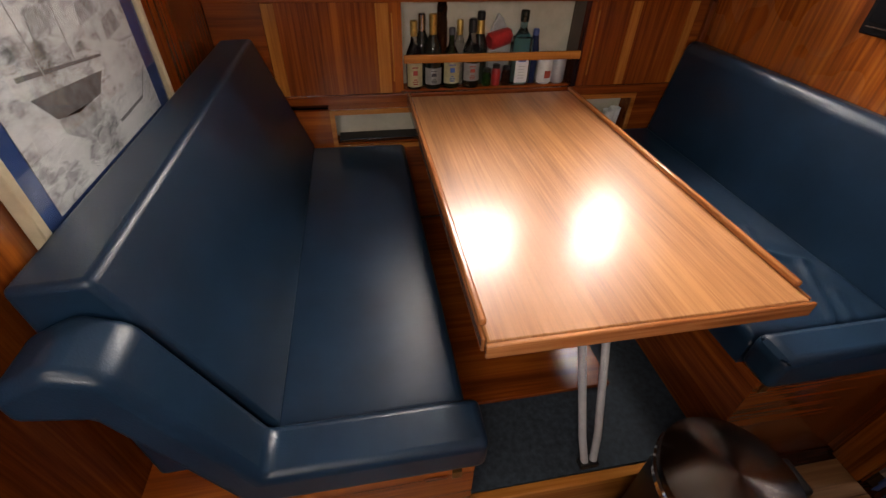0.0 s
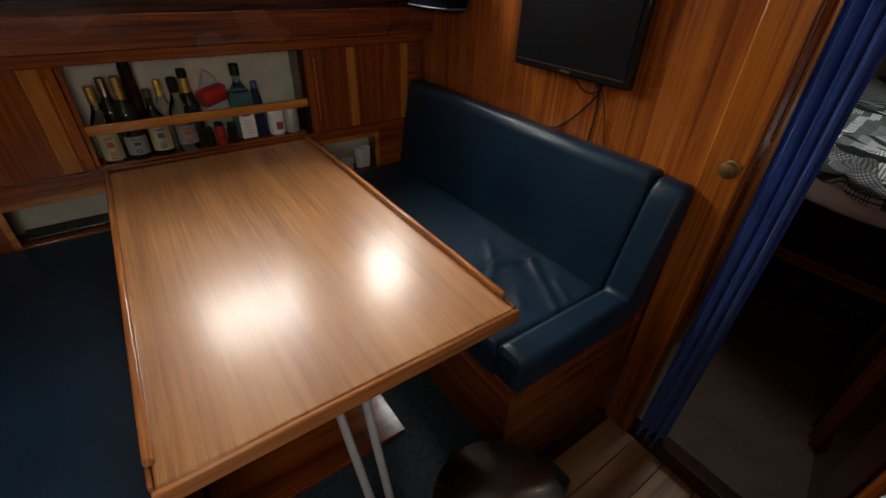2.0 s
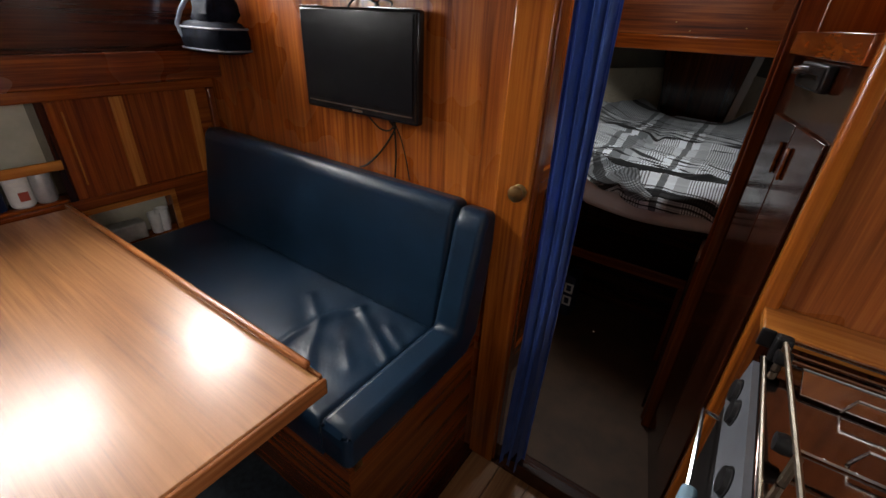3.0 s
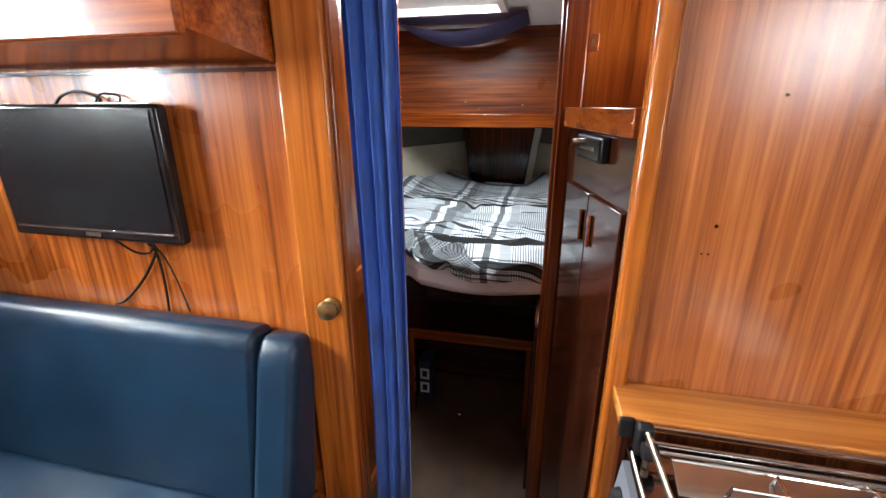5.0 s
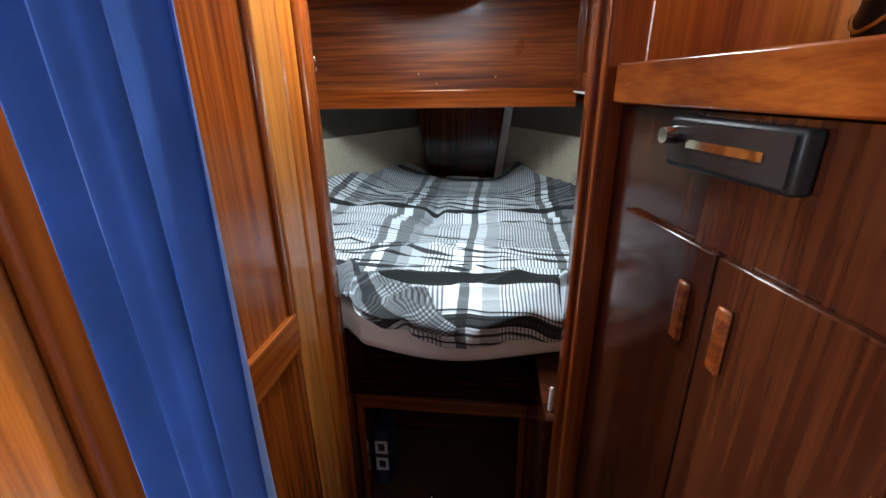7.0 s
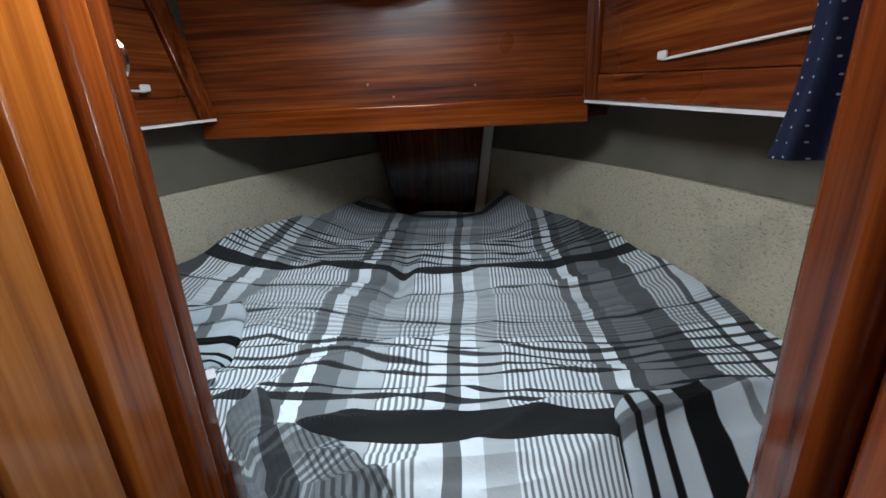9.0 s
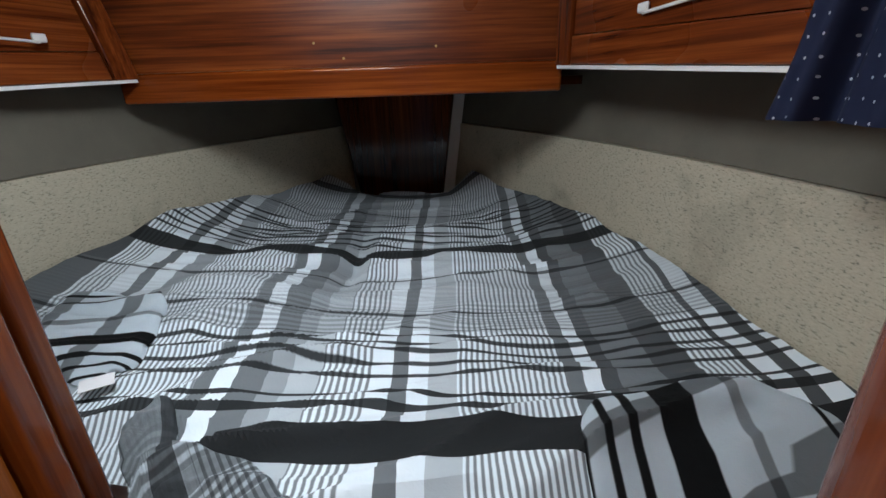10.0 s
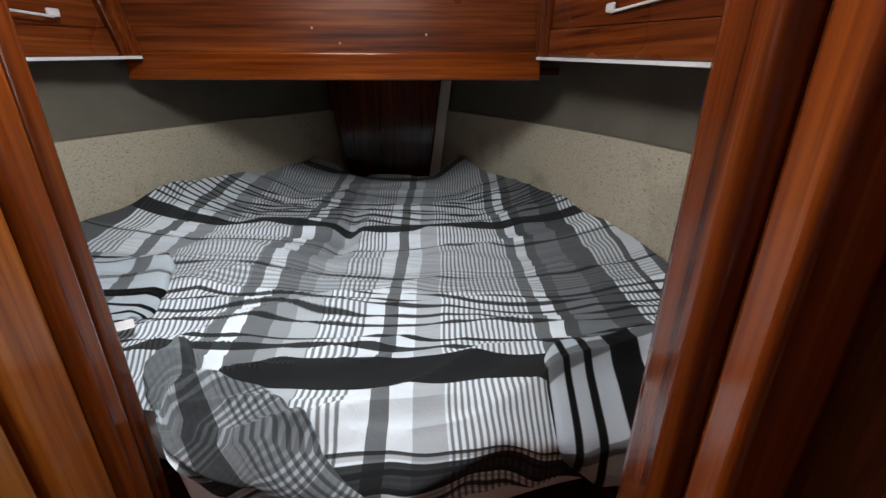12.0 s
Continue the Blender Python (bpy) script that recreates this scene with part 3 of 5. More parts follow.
def cooker():
    c = thing("cooker", (1.1, -0.5, 0.0), "stainless steel gimballed boat cooker with pan rails", "cooker")
    part("body", B(0.83, 1.385, -0.76, -0.255, 0.12, 0.845), black, c)
    part("hob", soften(B(0.82, 1.388, -0.77, -0.25, 0.885, 0.905), 0.006), hob_steel, c, "polished steel hob")
    pan = part("control_panel", prism(bmesh.new(), [(-0.2505, 0.905), (-0.240, 0.905), (-0.229, 0.80), (-0.254, 0.80)], "x", 0.82, 1.352), panel_steel, c, "dull grey control panel")
    for x in (1.315, 1.255, 1.10, 0.93):
        m = Matrix.Translation((x, -0.2345, 0.853)) @ Euler((radians(-84), 0, 0)).to_matrix().to_4x4()
        part("control_knob", lathe(bmesh.new(), [(0.025, 0), (0.025, 0.002), (0.023, 0.003), (0.021, 0.009), (0.019, 0.0095)], m, 20), black, pan)
    part("pan_rail", tube(bmesh.new(), [(1.36, -0.272, 0.955), (0.83, -0.292, 0.955)], 0.0045), rail_steel, c)
    part("pan_rail", tube(bmesh.new(), [(1.36, -0.254, 0.915), (0.83, -0.258, 0.915)], 0.0035), rail_steel, c)
    flap = prism(bmesh.new(), [(1.292, 0.913), (1.352, 0.932), (1.354, 0.928), (1.294, 0.909)], "y", -0.74, -0.305)
    part("heat_plate", soften(flap, 0.0015), chrome, c, "bright polished heat plate")
    for x in (1.345, 1.132):
        part("rail_end", lathe(bmesh.new(), [(0.0, 0.0), (0.013, 0.002), (0.015, 0.012), (0.013, 0.024), (0.0, 0.026)], Matrix.Translation((x, -0.262, 0.935)) @ Euler((radians(90), 0, 0)).to_matrix().to_4x4(), 18), black, c)
        part("clamp_arm", tube(bmesh.new(), [(x + 0.002, -0.288, 0.932), (x + 0.002, -0.74, 0.934)], 0.005), chrome, c)
    part("pan_rail", tube(bmesh.new(), [(1.380, -0.27, 0.952), (1.380, -0.76, 0.952)], 0.0045), chrome, c)
    part("pan_rail", tube(bmesh.new(), [(1.365, -0.27, 0.935), (1.365, -0.76, 0.935)], 0.004), chrome, c)
    for x, y in ((1.345, -0.2725), (1.09, -0.282), (0.84, -0.2915)):
        part("rail_post", tube(bmesh.new(), [(x, y, 0.906), (x, y, 0.958)], 0.006), rail_steel, c)
    part("rail_corner", soften(B(1.362, 1.384, -0.285, -0.258, 0.906, 0.962), 0.006), black, c)
    for x in (1.24, 0.98):
        b = part("burner", lathe(bmesh.new(), [(0.055, 0.0), (0.055, 0.010), (0.038, 0.014), (0.036, 0.024), (0.010, 0.026)], Matrix.Translation((x, -0.50, 0.9055)), 28), steel, c)
        part("burner_cap", lathe(bmesh.new(), [(0.034, 0.0265), (0.034, 0.031), (0.01, 0.033)], Matrix.Translation((x, -0.50, 0.9055)), 24), black, b)
        wire = bmesh.new()
        for s in (-1, 1):
            tube(wire, [(x + s * 0.055, -0.36, 0.907), (x + s * 0.055, -0.37, 0.938), (x + s * 0.055, -0.62, 0.938), (x + s * 0.055, -0.63, 0.907)], 0.0032)
            tube(wire, [(x - 0.10, -0.50 + s * 0.06, 0.907), (x - 0.09, -0.50 + s * 0.06, 0.938), (x + 0.09, -0.50 + s * 0.06, 0.938), (x + 0.10, -0.50 + s * 0.06, 0.907)], 0.0032)
        part("pan_support", wire, chrome, c, "bent chrome wire pan support")
    part("splash_plate", B(0.83, 1.385, -0.79, -0.771, 0.905, 1.03), steel, c)
    door = part("oven_door", soften(B(0.85, 1.385, -0.254, -0.236, 0.20, 0.79), 0.006), black, c)
    part("door_handle", tube(bmesh.new(), [(1.36, -0.236, 0.74), (1.36, -0.205, 0.745), (0.90, -0.205, 0.745), (0.90, -0.236, 0.74)], 0.005), chrome, door)


cooker()
tw = B(1.03, 1.16, -0.222, -0.196, 0.52, 0.754)
solid("tea_towel", soften(tw, 0.010, 3), plain("pale_blue_cloth", (0.20, 0.33, 0.42), 0.9, 0, 0.1, 20, 0.3, 300), "pale blue tea towel folded over the oven handle", "towel")

# ---- pedal bin ----
def pedal_bin():
    x, y = 0.742, 0.228
    b = thing("pedal_bin", (x, y, 0.0), "round bin with a dark polished steel lid", "bin")
    m = Matrix.Translation((x, y, 0.0))
    part("body", lathe(bmesh.new(), [(0.136, 0.0), (0.142, 0.01), (0.145, 0.425)], m, 48), black, b)
    part("collar", lathe(bmesh.new(), [(0.147, 0.426), (0.152, 0.430), (0.152, 0.446), (0.147, 0.450)], m, 48), chrome, b, "thin polished collar")
    lid, nodes, links, bsdf = material("radial_brushed_steel")
    bsdf.inputs["Base Color"].default_value = (0.13, 0.115, 0.105, 1)
    bsdf.inputs["Metallic"].default_value, bsdf.inputs["Roughness"].default_value, bsdf.inputs["Anisotropic"].default_value = 1.0, 0.24, 0.93
    bsdf.inputs["Anisotropic Rotation"].default_value = 0.25
    tan = nodes.new("ShaderNodeTangent")
    tan.direction_type, tan.axis = "RADIAL", "Z"
    links.new(tan.outputs[0], bsdf.inputs["Tangent"])
    p = part("lid", lathe(bmesh.new(), [(0.146, 0.0), (0.150, 0.012), (0.146, 0.026), (0.128, 0.038), (0.07, 0.053), (0.0, 0.058)], Matrix.Identity(4), 96), lid, b)
    p.matrix_parent_inverse, p.matrix_basis = b.matrix_basis.inverted(), Matrix.Translation((x, y, 0.4505))
    part("hinge", soften(B(x + 0.148, x + 0.182, y - 0.05, y + 0.03, 0.40, 0.455), 0.008), black, b)


pedal_bin()

# ---- locker in the passage ----
def passage_locker():
    a, b = Vector((1.5465, -0.235)), Vector((1.957, -0.146))
    way = (b - a).normalized()
    out = Vector((-way.y, way.x))
    s = thing("hanging_locker", (1.75, -0.3, 0.05), "dark mahogany hanging locker with two doors", "cabinet")

    def face(u0, u1, o0, o1, z0, z1, r=0.0):
        pts = [a + way * u + out * o for u, o in ((u0, o0), (u1, o0), (u1, o1), (u0, o1))]
        bm = prism(bmesh.new(), [tuple(p) for p in pts], "z", z0, z1)
        return soften(bm, r) if r else bm

    size = (b - a).length
    body = prism(bmesh.new(), [tuple(a), tuple(b), (1.957, -0.905), (1.5465, -0.905)], "z", 0.05, 1.385)
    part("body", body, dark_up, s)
    part("ledge", prism(bmesh.new(), [tuple(a), tuple(b), (1.957, -0.905), (1.5465, -0.905)], "z", 1.387, 1.40), wood_ship, s)
    part("lip", face(-0.012, size, 0.001, 0.016, 1.388, 1.437, 0.003), wood_ship, s, "mahogany shelf lip")
    for u0, u1, h in ((0.004, 0.181, 0.154), (0.185, 0.361, 0.214)):
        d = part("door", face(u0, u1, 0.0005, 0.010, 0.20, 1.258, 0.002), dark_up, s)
        part("handle", face(h - 0.009, h + 0.009, 0.0105, 0.017, 1.148, 1.218, 0.004), red_ship, d, "reddish wooden pull")
    r = thing("car_radio", tuple(a + way * 0.2) + (1.33,), "black radio set into the locker front", "radio")
    part("body", face(0.116, 0.278, 0.001, 0.018, 1.330, 1.380, 0.004), black, r)
    part("panel", face(0.122, 0.272, 0.0185, 0.021, 1.336, 1.375), plain("radio_face", (0.02, 0.02, 0.022), 0.2), r)
    part("knob", lathe(bmesh.new(), [(0.009, 0), (0.008, 0.014)], Matrix.Translation((*(a + way * 0.262 + out * 0.021), 1.362)) @ Vector((out.x, out.y, 0)).to_track_quat("Z", "Y").to_matrix().to_4x4()), chrome, r)
    part("slot", face(0.146, 0.241, 0.0212, 0.0222, 1.352, 1.360), chrome, r)


passage_locker()
lp = thing("lock_plate", (1.99, -0.19, 1.58), "small copper-coloured catch plate on the mahogany panel", "catch")
part("plate", soften(B(1.990, 1.9945, -0.20, -0.175, 1.57, 1.61), 0.001), plain("copper", (0.5, 0.2, 0.1), 0.3, 1.0), lp)
part("bolt", B(1.986, 1.9898, -0.191, -0.184, 1.582, 1.598), brass, lp)


# ---- fore cabin ----
bb = thing("berth", (2.9, MID, 0.05), "vee berth with a dark mahogany front and step", "bed")
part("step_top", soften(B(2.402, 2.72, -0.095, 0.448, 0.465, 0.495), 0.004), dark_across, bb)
part("step_rail", soften(B(2.388, 2.4015, -0.095, 0.448, 0.450, 0.495), 0.003), wood_across, bb)
for y in (-0.095, 0.426):
    part("step_post", soften(B(2.388, 2.42, y, y + 0.022, 0.05, 0.45), 0.003), wood_up, bb)
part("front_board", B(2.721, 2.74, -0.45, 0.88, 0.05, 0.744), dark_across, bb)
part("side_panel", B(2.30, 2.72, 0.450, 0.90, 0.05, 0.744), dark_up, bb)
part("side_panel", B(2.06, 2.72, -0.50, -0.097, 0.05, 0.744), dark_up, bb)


def smooth(a, b, v):
    k = max(0.0, min(1.0, (v - a) / (b - a)))
    return k * k * (3 - 2 * k)


def front_edge(y):
    """The bulging front of the berth."""
    return 2.300 - 0.10 * math.exp(-((y - 0.13) / 0.27) ** 2) + 0.055 * smooth(0.36, 0.43, y)


def berth_outline(inset, forward):
    ys = np.linspace(MID - 0.70, MID + 0.68, 40)
    front = [(front_edge(y) + forward, y) for y in ys[::-1]]
    xs = np.linspace(2.45, 3.78, 20)
    right = [(x, MID - half_beam(x) + 0.022 + inset) for x in xs]
    left = [(x, MID + half_beam(x) - 0.022 - inset) for x in xs[::-1]]
    return right + left + front


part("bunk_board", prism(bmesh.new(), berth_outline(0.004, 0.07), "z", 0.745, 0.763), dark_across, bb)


def mattress():
    return soften(prism(bmesh.new(), berth_outline(0.004, 0.0), "z", 0.765, 0.872), 0.035, 3, 0.9)


mt = thing("mattress", (2.9, MID, 0.72), "vee-shaped mattress in a white fitted sheet", "mattress")
part("sheet", mattress(), sheet_white, mt)


def cloth_nodes(name):
    """Starts a cloth material; gives u, v of the weave in metres and makers for its bands."""
    m, nodes, links, bsdf = material(name)
    co, sep = nodes.new("ShaderNodeUVMap"), nodes.new("ShaderNodeSeparateXYZ")
    co.uv_map = "cloth"
    links.new(co.outputs[0], sep.inputs[0])

    def calc(op, *values):
        n = nodes.new("ShaderNodeMath")
        n.operation = op
        for k, v in enumerate(values):
            if isinstance(v, (int, float)):
                n.inputs[k].default_value = v
            else:
                links.new(v, n.inputs[k])
        return n.outputs[0]

    def spread(value, lo, hi, stops):
        """Tones laid once over a stretch of the cloth."""
        r = ramp(nodes, [((p - lo) / (hi - lo), c) for p, c in stops], "CONSTANT")
        links.new(calc("DIVIDE", calc("SUBTRACT", value, lo), hi - lo), r.inputs[0])
        return r.outputs[0]

    def bands(value, period, stops, mode="LINEAR"):
        r = ramp(nodes, stops, mode)
        links.new(calc("FRACT", calc("DIVIDE", value, period)), r.inputs[0])
        return r.outputs[0]

    def mix(fac, a, b):
        n = nodes.new("ShaderNodeMix")
        n.data_type = "RGBA"
        for k, v in ((0, fac), (6, a), (7, b)):
            if isinstance(v, (int, float)):
                n.inputs[k].default_value = v if k == 0 else (v, v, v, 1)
            else:
                links.new(v, n.inputs[k])
        return n.outputs[2]

    def finish(tone, tint):
        mul = nodes.new("ShaderNodeMix")
        mul.data_type, mul.blend_type, mul.inputs[0].default_value = "RGBA", "MULTIPLY", 1.0
        links.new(tone, mul.inputs[6])
        mul.inputs[7].default_value = (*tint, 1)
        links.new(mul.outputs[2], bsdf.inputs["Base Color"])
        bsdf.inputs["Roughness"].default_value, bsdf.inputs["Sheen Weight"].default_value = 0.85, 0.04
        bsdf.inputs["Specular IOR Level"].default_value = 0.15
        vec = stretched(nodes, links, (1, 1, 1))
        crumple = noise_at(nodes, links, vec, 38, 4, 0.65, 0.6)
        bump(nodes, links, bsdf, crumple.outputs[0], 0.35, 0.006)
        return m

    return sep.outputs[0], sep.outputs[1], calc, spread, bands, mix, finish


TINT = (0.84, 0.94, 1.0)


def duvet_material():
    """Woven plaid: long bands in greys and white, pinstriped in places, crossed by black bars and groups of thin black lines."""
    u, v, calc, spread, bands, mix, finish = cloth_nodes("plaid_duvet")
    W, L, M, G, D, K = 0.84, 0.50, 0.33, 0.17, 0.085, 0.018
    along = spread(v, -0.66, 1.0, [
        (-0.66, D), (-0.523, W), (-0.490, D), (-0.463, W), (-0.430, D), (-0.350, D), (-0.300, G), (-0.244, D), (-0.213, W), (-0.187, G), (-0.165, L),
        (0.011, L), (0.048, W), (0.083, G), (0.108, W), (0.140, L), (0.215, L), (0.258, M), (0.290, G), (0.333, W), (0.365, G), (0.391, L), (0.596, M),
        (0.637, W), (0.679, G), (0.707, W), (0.741, L), (0.800, D), (0.88, G)])
    pinned = spread(v, -0.66, 1.0, [(-0.66, 0.0), (-0.416, 1.0), (-0.352, 0.0), (-0.165, 1.0), (0.006, 0.0), (0.140, 1.0), (0.212, 0.0), (0.391, 1.0), (0.596, 0.0), (0.741, 1.0), (0.800, 0.0)])
    pins = bands(v, 0.0097, [(0.0, 0.22), (0.30, 0.22), (0.48, W), (0.85, W), (1.0, 0.22)])
    one = mix(pinned, along, pins)
    # quieter stretches where the weft is grey
    weft = spread(u, 2.0, 3.9, [(2.0, 0.0), (2.60, 0.30), (2.835, 0.0), (3.014, 0.12), (3.28, 0.42), (3.56, 0.6), (3.66, 0.35)])
    two = mix(weft, one, 0.20)
    fine = spread(u, 2.0, 3.9, [(2.0, 0.35), (2.215, 0.0), (2.600, 0.40), (2.70, 0.12), (2.78, 0.0), (3.29, 0.25), (3.40, 0.0)])
    three = mix(calc("MULTIPLY", fine, bands(u, 0.0098, [(0.0, 1.0), (0.35, 1.0), (0.5, 0.0), (0.85, 0.0), (1.0, 1.0)])), two, 0.05)
    thick = spread(u, 2.0, 3.9, [(2.0, 1.0), (2.215, 0.0), (2.470, 1.0), (2.605, 0.0), (3.030, 1.0), (3.270, 0.0)])
    four = mix(calc("MULTIPLY", thick, bands(u, 0.0265, [(0.0, 0.0), (0.34, 0.0), (0.42, 0.94), (0.66, 0.94), (0.74, 0.0)])), three, K)
    bars = spread(u, 2.0, 3.9, [
        (2.0, 0.0), (2.150, 0.95), (2.195, 0.0), (2.394, 0.97), (2.409, 0.0), (2.428, 0.97), (2.437, 0.0), (2.663, 0.9), (2.668, 0.0),
        (2.822, 0.8), (2.826, 0.0), (2.945, 0.98), (3.000, 0.0), (3.355, 0.8), (3.362, 0.0), (3.60, 0.85), (3.635, 0.0)])
    broad = calc("MULTIPLY", spread(u, 2.0, 3.9, [(2.0, 0.0), (2.318, 1.0), (2.366, 0.0)]), spread(v, -0.66, 1.0, [(-0.66, 1.0), (0.325, 0.0)]))
    return finish(mix(broad, mix(bars, four, K), K), TINT)


def fold_material():
    """The heaped front of the cover: a fine slate check with broad dark bars."""
    u, v, calc, spread, bands, mix, finish = cloth_nodes("checked_duvet_fold")
    long_pins = bands(v, 0.0105, [(0.0, 0.17), (0.40, 0.17), (0.55, 0.78), (0.85, 0.78), (1.0, 0.17)])
    tone = bands(v, 0.17, [(0.0, 0.36), (0.22, 0.55), (0.46, 0.32), (0.60, 0.66), (0.80, 0.34)], "CONSTANT")
    one = mix(bands(v, 0.17, [(0.0, 0.05), (0.22, 0.75), (0.46, 0.05), (0.60, 0.75), (0.80, 0.2)], "CONSTANT"), tone, long_pins)
    two = mix(calc("MULTIPLY", bands(u, 0.0105, [(0.0, 0.75), (0.35, 0.75), (0.5, 0.0), (0.9, 0.0)]), bands(u, 0.26, [(0.0, 0.9), (0.55, 0.15)], "CONSTANT")), one, 0.05)
    return finish(mix(bands(u, 0.31, [(0.0, 0.0), (0.70, 0.8), (0.82, 0.0)], "CONSTANT"), two, 0.03), TINT)


def striped_material():
    """Black stripes of uneven width on white with grey bars: the other face of the cover."""
    u, v, calc, spread, bands, mix, finish = cloth_nodes("striped_duvet_lining")
    ground = bands(u, 0.120, [(0.0, 0.84), (0.60, 0.84), (0.62, 0.28), (0.86, 0.28), (0.88, 0.84), (1.0, 0.84)])
    stripe = bands(v, 0.31, [(0.0, 0.0), (0.06, 0.0), (0.065, 1.0), (0.085, 1.0), (0.09, 0.0), (0.16, 0.0), (0.165, 1.0), (0.195, 1.0), (0.20, 0.0), (0.27, 0.0), (0.275, 1.0), (0.315, 1.0), (0.32, 0.0), (0.42, 0.0), (0.425, 1.0), (0.58, 1.0), (0.585, 0.0), (0.74, 0.0), (0.745, 0.6), (0.79, 0.6), (0.795, 0.0)])
    return finish(mix(stripe, ground, 0.014), TINT)


def bed_top(x, y):
    """Height of the rumpled cover over the mattress."""
    half = half_beam(x) - 0.015
    t = max(-1.0, min(1.0, (y - MID) / half))
    z = 0.928 + 0.014 * noise.noise(Vector((x * 2.4, y * 2.6, 1.7)))
    calm = 1 - 0.85 * smooth(3.2, 3.7, x)
    # long shallow creases that run across the bed
    for k, (fx, fy, amp) in enumerate(((6, 1.6, 0.022), (11, 2.2, 0.019), (19, 2.8, 0.011))):
        sway = 0.5 * noise.noise(Vector((x * 2, y * 2, 11.0 + k)))
        ridge = 1 - 2.3 * abs(noise.noise(Vector((x * fx + y * 1.2 + sway, y * fy - x * 0.8, 9.0 + k))))
        z += (1 - 0.75 * smooth(0.72, 0.98, abs(t))) * calm * amp * max(0, ridge) ** 2 * (0.4 + 0.6 * max(0, noise.noise(Vector((x * 1.7, y * 1.7, 21.0))) + 0.5))
    # crease between the two cushions and the swell beside it
    z -= 0.030 * math.exp(-((y - 0.255) / 0.030) ** 2 - ((x - 2.93) / 0.15) ** 2)
    z += 0.022 * math.exp(-((y - 0.50) / 0.17) ** 2 - ((x - 2.80) / 0.16) ** 2)
    # heaped against the hull, higher to port
    edge = max(0, abs(t) - 0.60) / 0.40
    high = (0.055 + 0.060 * math.exp(-((x - 3.10) / 0.38) ** 2)) if t > 0 else (0.030 + 0.045 * smooth(2.4, 2.9, x))
    z += high * edge ** 1.4 * (1 + 0.30 * noise.noise(Vector((x * 6.0, t * 2, 3.0))))
    # the rolled far end
    z += 0.035 * smooth(3.45, 3.70, x) * (0.25 + math.exp(-((y - 0.42) / 0.10) ** 2) + math.exp(-((y + 0.09) / 0.10) ** 2) + 0.35 * noise.noise(Vector((y * 9, x * 6, 2.0))))
    return z


def drape(run, y, lift=0.0):
    """A spot of the cover: run metres in from the front edge, or hanging over it where run is negative."""
    start = front_edge(y) + 0.02
    soft = 0.014 * noise.noise(Vector((run * 7, y * 5.5, 31.0))) * math.exp(-abs(run) / 0.2)
    if run >= 0:
        x = start + run
        sink = 0.022 * math.exp(-run / 0.035)
        return Vector((x, y, bed_top(x, y) + soft + lift - sink))
    drop = -run
    q = min(drop / 0.07, 1.0)
    z = bed_top(start, y) - 0.022 + soft - max(0.0, drop - 0.025 * q) * (0.80 + 0.3 * noise.noise(Vector((y * 4, 0.0, 8.0))))
    x = start - 0.042 * math.sin(q * 1.5) - (0.022 * noise.noise(Vector((y * 8, drop * 9, 4.0))) + 0.010 * noise.noise(Vector((y * 21, drop * 16, 6.0)))) * q - lift
    return Vector((x, y, z + lift * 0.3))


def weave(x, y):
    """Small pulls of the weave, so that its bands wander."""
    d = Vector((x * 2.6, y * 2.6, 3.3))
    e = d + Vector((0, 0, 5))
    return (x + 0.018 * noise.noise(d) + 0.007 * noise.noise(d * 4) + 0.0015 * noise.noise(d * 9), y + 0.013 * noise.noise(e) + 0.006 * noise.noise(e * 4) + 0.0012 * noise.noise(e * 9))


def sheet_of_cloth(nu, nv, place, cloth, thick=0.0):
    """A grid of cloth: place(s, t) gives its spots and cloth(s, t) its weave, both over 0 to 1."""
    bm = bmesh.new()
    uv = bm.loops.layers.uv.new("cloth")
    grid, coords = [], {}
    for i in range(nu + 1):
        row = []
        for j in range(nv + 1):
            row.append(bm.verts.new(place(i / nu, j / nv)))
            coords[row[-1]] = cloth(i / nu, j / nv)
        grid.append(row)
    for i in range(nu):
        for j in range(nv):
            f = bm.faces.new((grid[i][j], grid[i + 1][j], grid[i + 1][j + 1], grid[i][j + 1]))
            for loop in f.loops:
                loop[uv].uv = coords[loop.vert]
    if thick:
        bmesh.ops.solidify(bm, geom=bm.faces[:], thickness=thick)
    return bm


def hang_at(y):
    """How far the cover hangs over the front."""
    return 0.115 * (1 - smooth(0.15, 0.42, y)) + 0.022 + 0.012 * noise.noise(Vector((y * 6, 1.0, 2.0)))


def cover_spot(s, t):
    y_front = MID + (t * 2 - 1) * 0.70
    run = -hang_at(y_front) + s * (3.735 - front_edge(y_front) + hang_at(y_front))
    x = front_edge(y_front) + max(run, 0)
    return run, MID + (t * 2 - 1) * (half_beam(x) - 0.016)


def cover_place(s, t):
    run, y = cover_spot(s, t)
    p = drape(run, y)
    roll = smooth(0.965, 1.0, s)
    p.z -= 0.07 * roll * roll
    return p


def cover_cloth(s, t):
    run, y = cover_spot(s, t)
    return weave(front_edge(y) + 0.02 + run, y)


